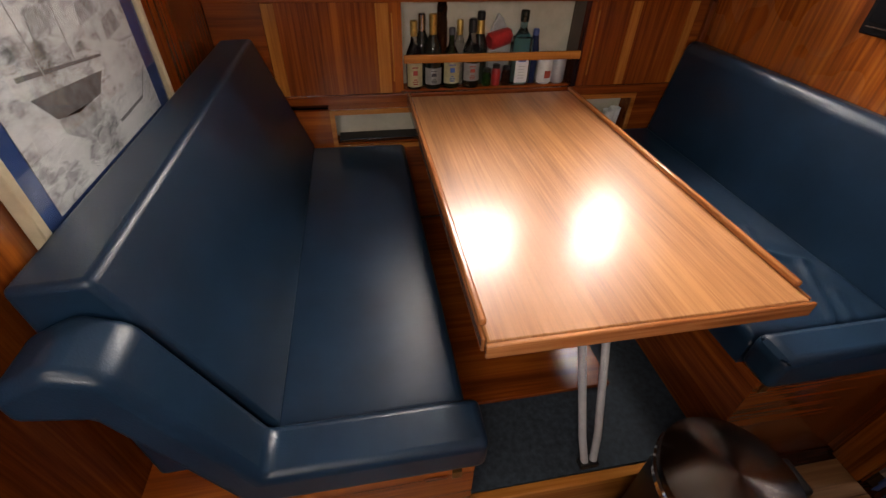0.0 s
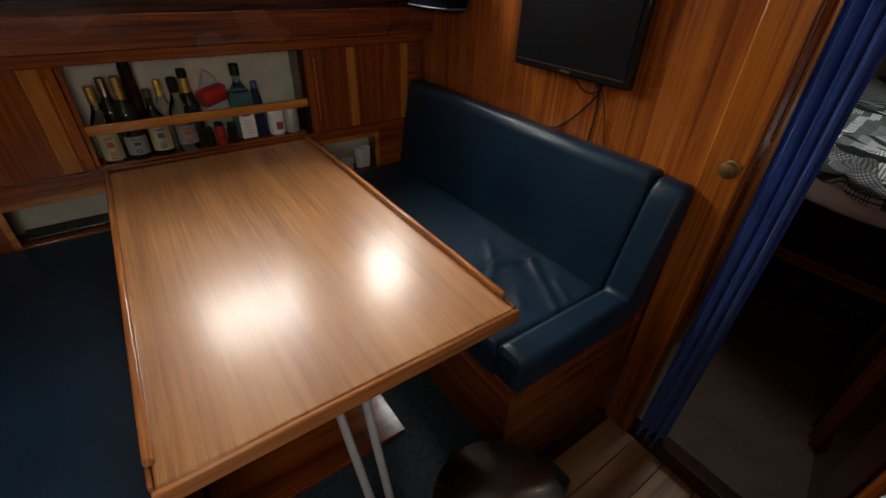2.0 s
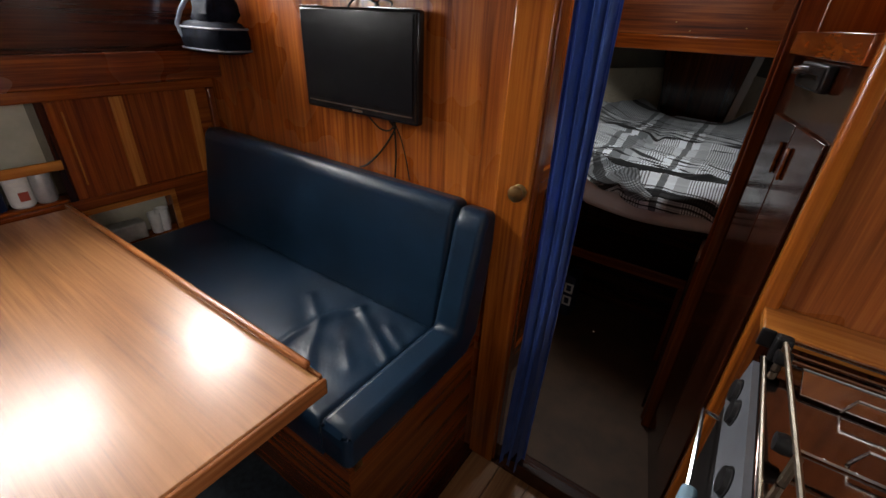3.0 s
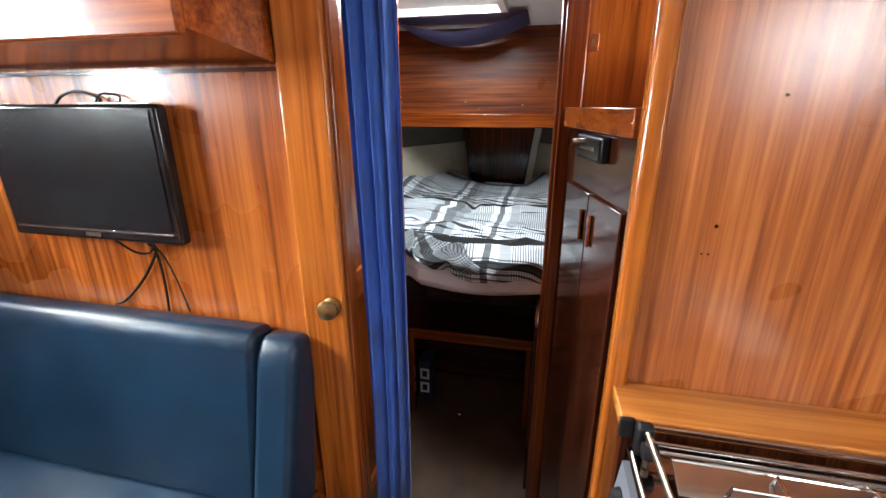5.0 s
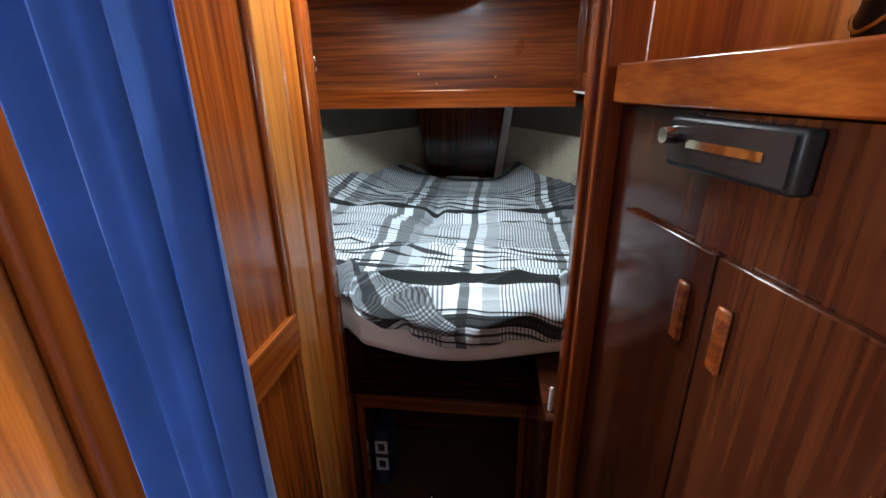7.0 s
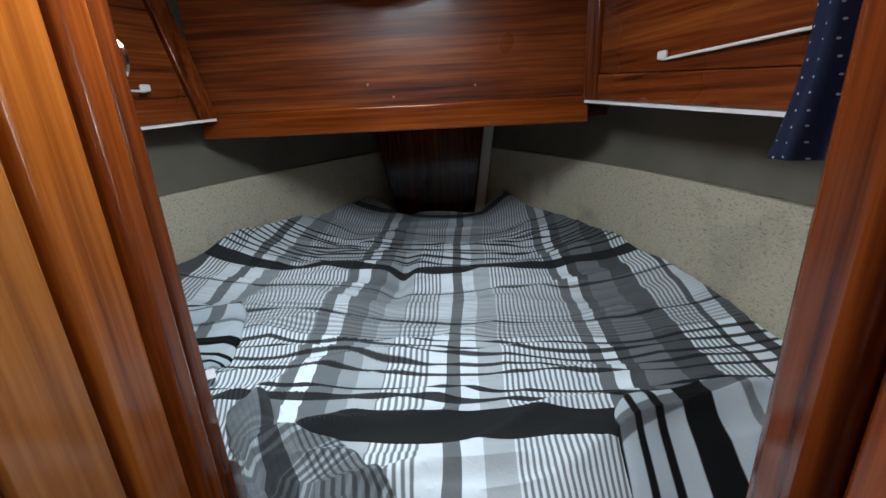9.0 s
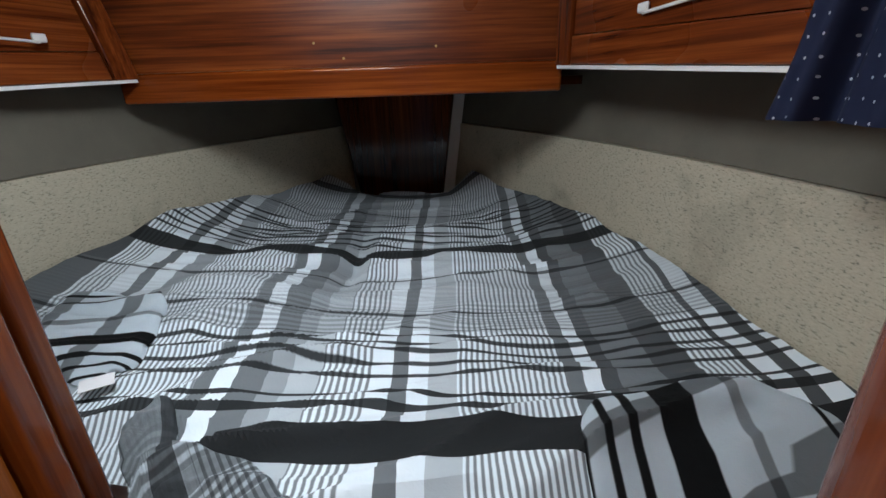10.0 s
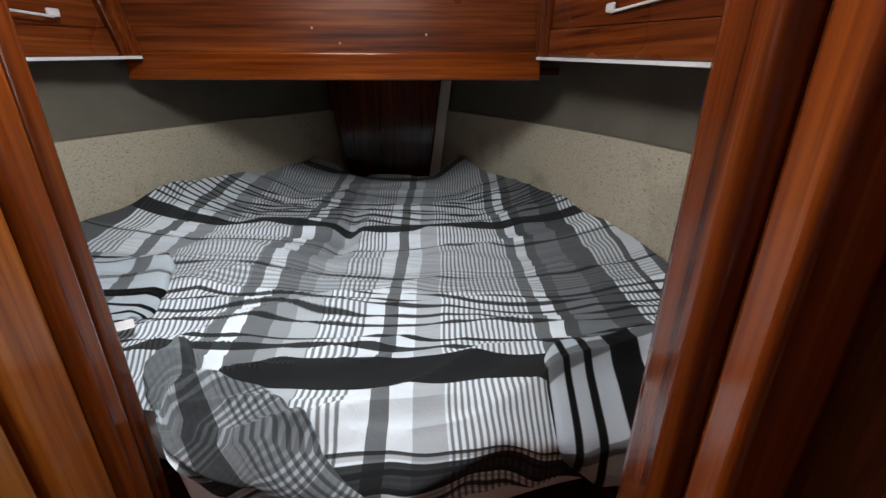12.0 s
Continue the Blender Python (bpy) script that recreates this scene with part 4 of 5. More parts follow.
def patch_spot(corners, s, t, wave):
    """A spot of a four-sided patch of cloth with slightly wavy sides, as (run, y)."""
    a, b, c, d = (Vector(p) for p in corners)
    p = (a * (1 - t) + b * t) * (1 - s) + (d * (1 - t) + c * t) * s
    p = p + ((a + b + c + d) / 4 - p) * 0.26 * (2 * abs(s - 0.5)) ** 3 * (2 * abs(t - 0.5)) ** 3
    rim = 1 - 4 * (s - 0.5) ** 2
    return p.x + wave * math.sin(9 * t + 2) * (1 - rim * 0.7), p.y + wave * math.sin(7 * s + 1) * (1 - 4 * (t - 0.5) ** 2)


def patch(corners, cloth, lift, wave=0.008, nu=60, nv=60):
    def place(s, t):
        rim = min(1.0, 9 * min(s, 1 - s, t, 1 - t))
        run, y = patch_spot(corners, s, t, wave)
        return drape(run, y, 0.004 + lift * math.sqrt(rim) * (1 + 0.3 * noise.noise(Vector((run * 16, y * 16, 7.0)))))
    return sheet_of_cloth(nu, nv, place, lambda s, t: cloth(*patch_spot(corners, s, t, wave)), 0.003)


dv = thing("duvet", (2.9, MID, 0.90), "rumpled grey, black and white plaid duvet on the berth", "duvet")
plaid, striped, checked = duvet_material(), striped_material(), fold_material()
part("cover", sheet_of_cloth(260, 200, cover_place, cover_cloth), plaid, dv)
part("turned_corner", patch([(-0.150, -0.150), (-0.150, -0.46), (0.085, -0.49), (0.115, -0.135)], lambda r, y: (r + 0.30 * y + 0.46, -0.118 - y), 0.016), striped, dv, "turned corner with black stripes on white")
part("side_fold", patch([(0.085, 0.52), (0.135, 0.74), (0.330, 0.80), (0.335, 0.565)], lambda r, y: (y + 0.3, 1.5 * r + 0.3 * y), 0.014), striped, dv, "folded edge with dark stripes")
part("front_fold", patch([(-0.115, 0.05), (-0.012, 0.455), (0.06, 0.485), (0.085, 0.245)], lambda r, y: (0.75 * r - 0.66 * y + 2.0, 0.66 * r + 0.75 * y), 0.010, 0.012), checked, dv, "heaped front fold in a fine slate check")
tag = soften(B(-0.016, 0.016, -0.022, 0.022, 0.0, 0.0012), 0.0005)
spot = bed_top(2.45, 0.545)
tg = part("care_label", tag, sheet_white, dv, "white cloth care label")
tg.matrix_parent_inverse, tg.matrix_basis = dv.matrix_basis.inverted(), Matrix.Translation((2.45, 0.548, spot + 0.017)) @ Euler((radians(2), radians(-3), radians(35))).to_matrix().to_4x4()

# stem post
post = prism(bmesh.new(), [(0.045, 0.80), (0.38, 0.80), (0.475, 1.36), (-0.028, 1.36)], "x", 3.79, 3.83)
strip = prism(bmesh.new(), [(-0.002, 0.80), (0.042, 0.80), (-0.031, 1.36), (-0.075, 1.36)], "x", 3.80, 3.825)
setting("trim", strip, white_lining, "pale lining strip beside the stem board", "trim")
setting("stem_post", soften(post, 0.006), dark_up, "dark mahogany tapered stem board", "post")

# cross locker over the foot of the berth
cl = thing("cross_locker", (3.1, MID, 1.40), "striped mahogany locker front across the bow", "cabinet")
part("front", B(3.042, 3.06, -0.30, 0.80, 1.406, 1.80), red_across, cl)
part("lower_rail", soften(B(3.028, 3.065, -0.27, 0.80, 1.336, 1.405), 0.006), wood_across, cl)
part("floor", B(3.066, 3.78, -0.33, 0.75, 1.35, 1.37), dark_across, cl)


def wing_locker(side):
    """Side locker fronts that run aft from the cross locker along the hull."""
    word = "port" if side > 0 else "starboard"
    a, b = (Vector((3.03, 0.750)), Vector((2.56, 0.955))) if side > 0 else (Vector((3.03, -0.260)), Vector((2.36, -0.444)))
    way = (b - a).normalized()
    long = (b - a).length
    out = Vector((-way.y, way.x)) * (-1 if side > 0 else 1)
    s = thing("wing_locker", (2.6, MID + side * 0.65, 1.45), "mahogany side locker with a cord stay above the berth", "cabinet", "side lockers")

    def face(u0, u1, o0, o1, z0, z1, r=0.0):
        pts = [a + way * u + out * o for u, o in ((u0, o0), (u1, o0), (u1, o1), (u0, o1))]
        bm = prism(bmesh.new(), [tuple(p) for p in pts], "z", z0, z1)
        for v in bm.verts:
            if v.co.z < 1.7:
                v.co.z -= 0.05 * (Vector(v.co.xy) - a).dot(way)
            if side > 0:
                v.co.y += 0.25 * (v.co.z - 1.39)
        return soften(bm, r) if r else bm

    part("corner_post", face(0.0, 0.055, -0.01, 0.03, 1.392, 1.80, 0.004), red_up, s)
    boards = [part("front", face(0.061, long, 0.0, 0.018, 1.456, 1.80), red_ship, s), part("lower_rail", face(0.061, long, -0.006, 0.016, 1.395, 1.454, 0.003), red_ship, s)]
    turn = Matrix.Rotation(math.atan2(way.y, way.x), 4, "Z")
    for board in boards:  # the grain follows each board
        board.data.transform(turn.inverted())
        board.matrix_basis = turn
    part("strip", face(0.01, long, -0.010, 0.012, 1.3865, 1.3935), white_plastic, s, "white edge strip")
    part("floor", face(0.0, long, 0.019, 0.13 if side > 0 else 0.22, 1.397, 1.405), dark_ship, s)
    c0 = a + way * (0.18 if side > 0 else 0.29) - out * 0.008
    c1 = a + way * (0.40 if side > 0 else 0.62) - out * 0.008
    cl = part("cleat", soften(B(-0.012, 0.012, -0.004, 0.004, -0.008, 0.008), 0.003), white_plastic, s)
    cl.matrix_parent_inverse, cl.matrix_basis = s.matrix_basis.inverted(), Matrix.Translation((c0.x, c0.y, 1.470)) @ Euler((0, 0, math.atan2(way.y, way.x))).to_matrix().to_4x4()
    part("cord", tube(bmesh.new(), [(c0.x, c0.y, 1.462), (c1.x, c1.y, 1.474)], 0.0028), white_plastic, s, "white elastic cord")


wing_locker(1)
wing_locker(-1)

# polka-dot curtain
def dotted():
    m, nodes, links, bsdf = material("dotted_navy_cloth")
    sep, com, vor = nodes.new("ShaderNodeSeparateXYZ"), nodes.new("ShaderNodeCombineXYZ"), nodes.new("ShaderNodeTexVoronoi")
    links.new(stretched(nodes, links, (1, 1.25, 1)), sep.inputs[0])
    links.new(sep.outputs[1], com.inputs[0])
    links.new(sep.outputs[2], com.inputs[1])
    vec = com.outputs[0]
    vor.voronoi_dimensions = "2D"
    vor.inputs["Scale"].default_value, vor.inputs["Randomness"].default_value = 52, 0.2
    links.new(vec, vor.inputs["Vector"])
    r = ramp(nodes, [(0.0, (0.55, 0.58, 0.65)), (0.075, (0.014, 0.022, 0.065))], "CONSTANT")
    links.new(vor.outputs[0], r.inputs[0])
    links.new(r.outputs[0], bsdf.inputs["Base Color"])
    bsdf.inputs["Roughness"].default_value = 0.85
    return m


pc = gathered(0.0, 0.0, 0.22, 1.345, 1.80, 3, 0.012, 0.02, 6.0)
ob = solid("side_curtain", pc, dotted(), "navy curtain with small white dots over the berth", "curtain")
ob.matrix_basis = Matrix.Translation((2.415, -0.355, -0.035)) @ Euler((0, 0, radians(105))).to_matrix().to_4x4()

# sagging blue blind under the hatch
def sag():
    bm = bmesh.new()
    n = 26
    rows = []
    for i in range(n + 1):
        row = []
        for j in range(n + 1):
            u, v = i / n * 2 - 1, j / n * 2 - 1
            row.append(bm.verts.new((2.78 + u * 0.16, 0.30 + v * 0.29, 1.79 - 0.10 * (1 - v * v) * (1 - 0.35 * u * u))))
        rows.append(row)
    for i in range(n):
        for j in range(n):
            bm.faces.new((rows[i][j], rows[i + 1][j], rows[i + 1][j + 1], rows[i][j + 1]))
    bmesh.ops.solidify(bm, geom=bm.faces[:], thickness=0.002)
    return bm


solid("hatch_blind", sag(), plain("purple_cloth", (0.10, 0.09, 0.20), 0.9, 0, 0.2), "sagging purple-blue cloth slung under the deckhead", "blind")

setting("ceiling", B(2.051, 3.95, -0.95, 1.3, 1.80, 1.84), white_lining, "white cabin headliner over the berth", "ceiling")
hf = thing("deck_hatch", (2.34, 0.32, 1.80), "square deck hatch above the berth", "hatch")
hb = bmesh.new()
for a, b, c, d in ((2.10, 2.125, 0.08, 0.56), (2.555, 2.58, 0.08, 0.56), (2.126, 2.554, 0.08, 0.105), (2.126, 2.554, 0.535, 0.56)):
    box(hb, a, b, c, d, 1.772, 1.799)
part("frame", hb, white_plastic, hf)

# ---- open door folded back along the passage ----
def panel_door():
    d = thing("panel_door", (2.21, 0.43, 0.06), "open mahogany panel door folded back against the passage side", "door")
    y0, y1, xa, xb = 0.418, 0.446, 1.60, 2.136
    part("stile", soften(B(2.050, xb, y0, y1, 0.06, 1.80), 0.005), pale_up, d, "pale mahogany stile")
    part("stile", soften(B(xa, xa + 0.085, y0, y1, 0.06, 1.80), 0.004), honey_up, d, "pale mahogany stile")
    for z0, z1 in ((0.06, 0.20), (0.90, 0.985), (1.70, 1.80)):
        part("rail", soften(B(xa + 0.086, 2.049, y0 + 0.0005, y1, z0, z1), 0.003), wood_ship, d)
    for z0, z1 in ((0.20, 0.90), (0.985, 1.70)):
        part("panel", B(xa + 0.086, 2.049, y0 + 0.012, y1 - 0.004, z0, z1), wood_up, d)
        fr = bmesh.new()
        box(fr, xa + 0.086, xa + 0.098, y0 + 0.003, y0 + 0.0118, z0, z1)
        box(fr, 2.036, 2.049, y0 + 0.003, y0 + 0.0118, z0, z1)
        part("moulding", soften(fr, 0.003), red_up, d)
    for z in (0.4, 1.56):
        part("hinge", soften(B(2.1365, 2.142, y0 + 0.003, y0 + 0.02, z, z + 0.06), 0.002), brass, d)
    m = Matrix.Translation((1.66, y0, 0.93)) @ Euler((radians(90), 0, 0)).to_matrix().to_4x4()
    part("knob", lathe(bmesh.new(), [(0.018, 0.0), (0.018, 0.004), (0.007, 0.008), (0.007, 0.022), (0.017, 0.028), (0.019, 0.036), (0.012, 0.044)], m, 20), brass, d)


panel_door()

# ---- picture ----
def picture():
    p = thing("framed_drawing", (-0.487, 0.87, 0.975), "framed pencil drawing of moored boats with a navy mount", "picture")
    cream = plain("cream_frame", (0.50, 0.42, 0.28), 0.5, 0, 0.15, 30)
    y0, y1, z0, z1, x = 0.555, 1.205, 0.975, 1.50, -0.489
    for a, b, c, d in ((y0, y0 + 0.02, z0, z1), (y1 - 0.02, y1, z0, z1), (y0 + 0.0205, y1 - 0.0205, z0, z0 + 0.02), (y0 + 0.0205, y1 - 0.0205, z1 - 0.02, z1)):
        part("frame_bar", soften(B(x, x + 0.022, a, b, c, d), 0.003), cream, p)
    part("mount", B(x, x + 0.010, y0 + 0.021, y1 - 0.021, z0 + 0.021, z1 - 0.021), plain("navy_mount", (0.008, 0.034, 0.13), 0.8, 0, 0.15, 12, Specular_IOR_Level=0.2), p, "navy card mount")
    m, nodes, links, bsdf = material("pencil_paper")
    strokes = noise_at(nodes, links, stretched(nodes, links, (1, 26, 75), (14, 0, 0)), 1.0, 4, 0.7, 0.8)
    shade = noise_at(nodes, links, stretched(nodes, links, (1, 7, 9)), 1.0, 4, 0.6, 0.5)
    mix = nodes.new("ShaderNodeMix")
    mix.data_type, mix.inputs[0].default_value = "FLOAT", 0.55
    links.new(strokes.outputs[0], mix.inputs[2])
    links.new(shade.outputs[0], mix.inputs[3])
    r = ramp(nodes, [(0.34, 0.06), (0.42, 0.26), (0.48, 0.42), (0.56, 0.50)])
    links.new(mix.outputs[0], r.inputs[0])
    links.new(r.outputs[0], bsdf.inputs["Base Color"])
    bsdf.inputs["Roughness"].default_value = 0.35
    paper = part("drawing", B(x + 0.0102, x + 0.0112, 0.625, 1.12, 1.018, 1.44), m, p, "grey pencil drawing on white paper")
    dark, grey = plain("graphite", (0.07, 0.07, 0.072), 0.5, 0, 0.6, 60), plain("soft_graphite", (0.25, 0.25, 0.25), 0.5, 0, 0.5, 60)
    hx = x + 0.0114

    def flat(points, mat, name):
        part(name, prism(bmesh.new(), points, "x", hx, hx + 0.0003), mat, paper)

    flat([(0.70, 1.182), (0.93, 1.160), (0.89, 1.128), (0.80, 1.125), (0.738, 1.137)], dark, "hull_mark")
    flat([(0.738, 1.135), (0.885, 1.124), (0.86, 1.09), (0.78, 1.085), (0.74, 1.11)], grey, "water_mark")
    flat([(0.694, 1.218), (0.95, 1.186), (0.952, 1.181), (0.694, 1.210)], dark, "rail_mark")
    flat([(0.915, 1.064), (1.05, 1.070), (1.10, 1.115), (1.095, 1.108), (1.045, 1.064), (0.92, 1.058)], dark, "hull_mark")
    for a, b in ((0.76, 0.75), (0.86, 0.875), (0.97, 0.96), (1.03, 1.05)):
        flat([(a, 1.20), (a + 0.003, 1.20), (b + 0.002, 1.42), (b, 1.42)], grey, "mast_mark")
    for a, z in ((0.78, 1.25), (0.84, 1.29), (0.93, 1.24), (1.0, 1.20)):
        flat([(a, z), (a + 0.08, z + 0.01), (a + 0.07, z + 0.045), (a + 0.01, z + 0.035)], grey, "cabin_mark")
    part("glazing", B(x + 0.0125, x + 0.0140, y0 + 0.021, y1 - 0.021, z0 + 0.021, z1 - 0.021), pane, p).visible_shadow = False


picture()

# ---- bottles in the niche ----
clear = glass("clear_glass", (0.92, 0.95, 0.93))
green_glass, brown_glass, blue_glass = glass("green_glass", (0.10, 0.22, 0.06)), glass("brown_glass", (0.20, 0.07, 0.02)), glass("blue_glass", (0.42, 0.82, 0.93))
dark_glass = plain("dark_bottle_glass", (0.012, 0.016, 0.012), 0.08, 0, 0.2)
gold = plain("gold_foil", (0.55, 0.36, 0.10), 0.35, 0.8, 0.3, 60, 0.6, 150)
cream_paper = plain("cream_label", (0.66, 0.60, 0.34), 0.6, 0, 0.12, 60)
white_paper = plain("white_label", (0.70, 0.70, 0.68), 0.6, 0, 0.08, 60)
grey_paper = plain("grey_label", (0.42, 0.42, 0.40), 0.6, 0, 0.12, 60)
red_paint = plain("red_can_print", (0.42, 0.025, 0.025), 0.3, 0.2, 0.25, 40)
red_ink, blue_ink, dark_ink = plain("red_ink", (0.35, 0.05, 0.03), 0.6), plain("blue_ink", (0.03, 0.08, 0.25), 0.6), plain("dark_ink", (0.04, 0.04, 0.045), 0.6)
NICHE = 0.8185


def bottle(x, y, r, shoulder, neck_r, top, mat, cap_mat, cap, label_mat=None, span=(0.015, 0.09), words="", group="bottles in the niche", ink=None, foil=None):
    b = thing("bottle", (x, y, NICHE), words, "bottle", group)
    m = Matrix.Translation((x, y, NICHE))
    h, shoulder = top * 0.91, shoulder * 0.91
    prof = [(r * 0.9, 0.0), (r, 0.006), (r, shoulder), (r * 0.86, shoulder + 0.018), (neck_r * 1.25, shoulder + 0.05), (neck_r, shoulder + 0.07), (neck_r, h - 0.004), (neck_r * 0.9, h)]
    part("glass", lathe(bmesh.new(), prof, m, 24), mat, b)
    lo = h - cap
    part("cap", lathe(bmesh.new(), [(neck_r * 1.12, lo), (neck_r * 1.18, lo + 0.004), (neck_r * 1.18, h + 0.002), (neck_r * 0.9, h + 0.006)], m, 18), cap_mat, b)
    if foil:
        part("foil", lathe(bmesh.new(), [(neck_r * 1.3, lo - 0.05), (neck_r * 1.1, lo - 0.001)], m, 18), foil, b)
    if label_mat:
        lab = bmesh.new()
        n = 14
        cols = []
        for k in range(n + 1):
            a = radians(-90 - 62 + 124 * k / n)
            cols.append([lab.verts.new(m @ Vector((math.cos(a) * (r + 0.0008), math.sin(a) * (r + 0.0008), z))) for z in span])
        for c0, c1 in zip(cols, cols[1:]):
            lab.faces.new((c0[0], c1[0], c1[1], c0[1]))
        bmesh.ops.solidify(lab, geom=lab.faces[:], thickness=0.0004)
        lp = part("label", lab, label_mat, b)
        if ink:
            for f0, f1, w in ((0.10, 0.15, 0.50), (0.20, 0.24, 0.62), (0.29, 0.33, 0.40), (0.50, 0.70, 0.52), (0.80, 0.85, 0.66)):
                z0, z1 = span[0] + (span[1] - span[0]) * f0, span[0] + (span[1] - span[0]) * f1
                part("print", prism(bmesh.new(), [(x - r * w * 0.55, NICHE + z0), (x + r * w * 0.55, NICHE + z0), (x + r * w * 0.5, NICHE + z1), (x - r * w * 0.5, NICHE + z1)], "y", y - r - 0.0016, y - r + 0.004), ink, lp)
    return b


bottle(0.248, 1.775, 0.034, 0.14, 0.012, 0.275, clear, gold, 0.05, cream_paper, (0.012, 0.105), "clear bottle with a gold neck and cream label", ink=red_ink)
bottle(0.285, 1.812, 0.036, 0.17, 0.013, 0.295, dark_glass, steel, 0.07, None, words="dark wine bottle with a grey capsule")
bottle(0.325, 1.775, 0.037, 0.165, 0.013, 0.300, dark_glass, gold, 0.075, grey_paper, (0.02, 0.085), "dark wine bottle with gold foil and grey label", ink=dark_ink)
bottle(0.365, 1.802, 0.022, 0.27, 0.017, 0.312, brown_glass, brown_glass, 0.012, None, words="broad amber bottle standing behind the row")
bottle(0.402, 1.775, 0.036, 0.125, 0.011, 0.245, green_glass, dark_ink, 0.02, cream_paper, (0.022, 0.112), "green bottle with an oval cream label", ink=blue_ink)
bottle(0.442, 1.812, 0.028, 0.15, 0.011, 0.268, clear, gold, 0.05, None, words="clear bottle with a gold neck band")
bottle(0.487, 1.775, 0.037, 0.155, 0.014, 0.280, clear, black, 0.045, grey_paper, (0.03, 0.10), "clear spirit bottle with a black stopper and colourful label", ink=red_ink)
bottle(0.528, 1.812, 0.034, 0.16, 0.014, 0.300, dark_glass, black, 0.025, None, words="dark sparkling wine bottle with gold foil", foil=gold)
for x, mat, h in ((0.560, green_glass, 0.055), (0.600, red_paint, 0.070), (0.645, brown_glass, 0.062)):
    j = thing("jar", (x, 1.775, NICHE), "small glass jar with a dark lid", "jar", "jars in the niche")
    m = Matrix.Translation((x, 1.775, NICHE))
    part("glass", lathe(bmesh.new(), [(0.017, 0), (0.019, 0.004), (0.019, h * 0.8), (0.014, h)], m, 20), mat, j)
    part("lid", lathe(bmesh.new(), [(0.016, h + 0.0005), (0.016, h + 0.012), (0.014, h + 0.014)], m, 20), black, j)


def drink_can(x, y, z, r, h, mat, turn, words):
    c = thing("drink_can", (x, y, z), words, "can", "cans in the niche")
    m = Matrix.Translation((x, y, z)) @ turn
    part("body", lathe(bmesh.new(), [(r * 0.8, 0), (r, 0.008), (r, h - 0.012), (r * 0.82, h)], m, 26), mat, c)
    part("end", lathe(bmesh.new(), [(r * 0.80, h + 0.0003), (r * 0.82, h + 0.003), (r * 0.74, h + 0.003), (r * 0.73, h + 0.0005)], m, 26), steel, c)


tilt = Euler((radians(4), radians(78), radians(18))).to_matrix().to_4x4()
drink_can(0.565, 1.80, 0.985, 0.034, 0.098, red_paint, tilt, "red drink can lying on its side")
solid("plastic_bag", soften(prism(bmesh.new(), [(0.57, 0.82), (0.66, 0.82), (0.665, 0.94), (0.66, 1.00), (0.625, 1.07), (0.60, 1.09), (0.565, 1.0)], "y", 1.815, 1.831), 0.006, 2, 0.3), plain("grey_plastic_film", (0.30, 0.31, 0.30), 0.3, 0, 0.2, 20), "crumpled grey plastic bag at the back of the niche", "bag")


def gin_bottle(x, y):
    b = thing("bottle", (x, y, NICHE), "square pale blue glass bottle with a white label", "bottle", "bottles in the niche")
    part("glass", soften(B(x - 0.042, x + 0.042, y - 0.030, y + 0.030, NICHE, NICHE + 0.19), 0.012, 3), blue_glass, b)
    m = Matrix.Translation((x, y, NICHE))
    part("neck", lathe(bmesh.new(), [(0.036, 0.188), (0.020, 0.212), (0.0145, 0.222), (0.0145, 0.245)], m, 20), blue_glass, b)
    part("cap", lathe(bmesh.new(), [(0.017, 0.2452), (0.018, 0.249), (0.018, 0.285), (0.014, 0.288)], m, 20), dark_glass, b)
    lab = part("label", B(x - 0.026, x + 0.030, y - 0.0315, y - 0.0302, NICHE + 0.012, NICHE + 0.125), white_paper, b)
    part("print", B(x - 0.016, x + 0.018, y - 0.0325, y - 0.0316, NICHE + 0.098, NICHE + 0.112), blue_ink, lab)
    for k in range(5):
        part("print", B(x - 0.012, x + 0.014, y - 0.0325, y - 0.0316, NICHE + 0.03 + k * 0.012, NICHE + 0.033 + k * 0.012), grey_paper, lab)


gin_bottle(0.702, 1.782)
bottle(0.762, 1.79, 0.022, 0.15, 0.011, 0.232, plain("dark_blue_glass", (0.01, 0.02, 0.06), 0.08), plain("blue_cap", (0.03, 0.06, 0.2), 0.4), 0.03, None, words="slim dark blue bottle with a blue cap")
drink_can(0.822, 1.785, NICHE, 0.033, 0.112, white_paper, Matrix.Identity(4), "white drink can with red print")
drink_can(0.885, 1.785, NICHE, 0.030, 0.112, plain("silver_can", (0.52, 0.52, 0.53), 0.35, 0.5, 0.15, 40), Matrix.Identity(4), "silver drink can in the corner of the niche")
part("print", B(0.812, 0.838, 1.7505, 1.7525, 0.845, 0.875), red_ink, bpy.data.objects["drink_can.001"])

# niche contents
tr = thing("flat_case", (0.08, 1.78, 0.596), "flat black case with a bright metal edge", "case")
part("shell", soften(B(-0.09, 0.27, 1.755, 1.83, 0.5955, 0.612), 0.004), black, tr)
part("edge", soften(B(-0.085, 0.265, 1.7535, 1.7548, 0.600, 0.606), 0.0005), chrome, tr)
for x, h in ((1.185, 0.085), (1.215, 0.095)):
    cp = thing("paper_cup", (x, 1.785, 0.5905), "white paper cup in the small niche", "cup", "cups in the niche")
    part("cup", lathe(bmesh.new(), [(0.020, 0), (0.026, h), (0.024, h), (0.018, 0.004)], Matrix.Translation((x, 1.785, 0.5905)), 22), white_paper, cp)
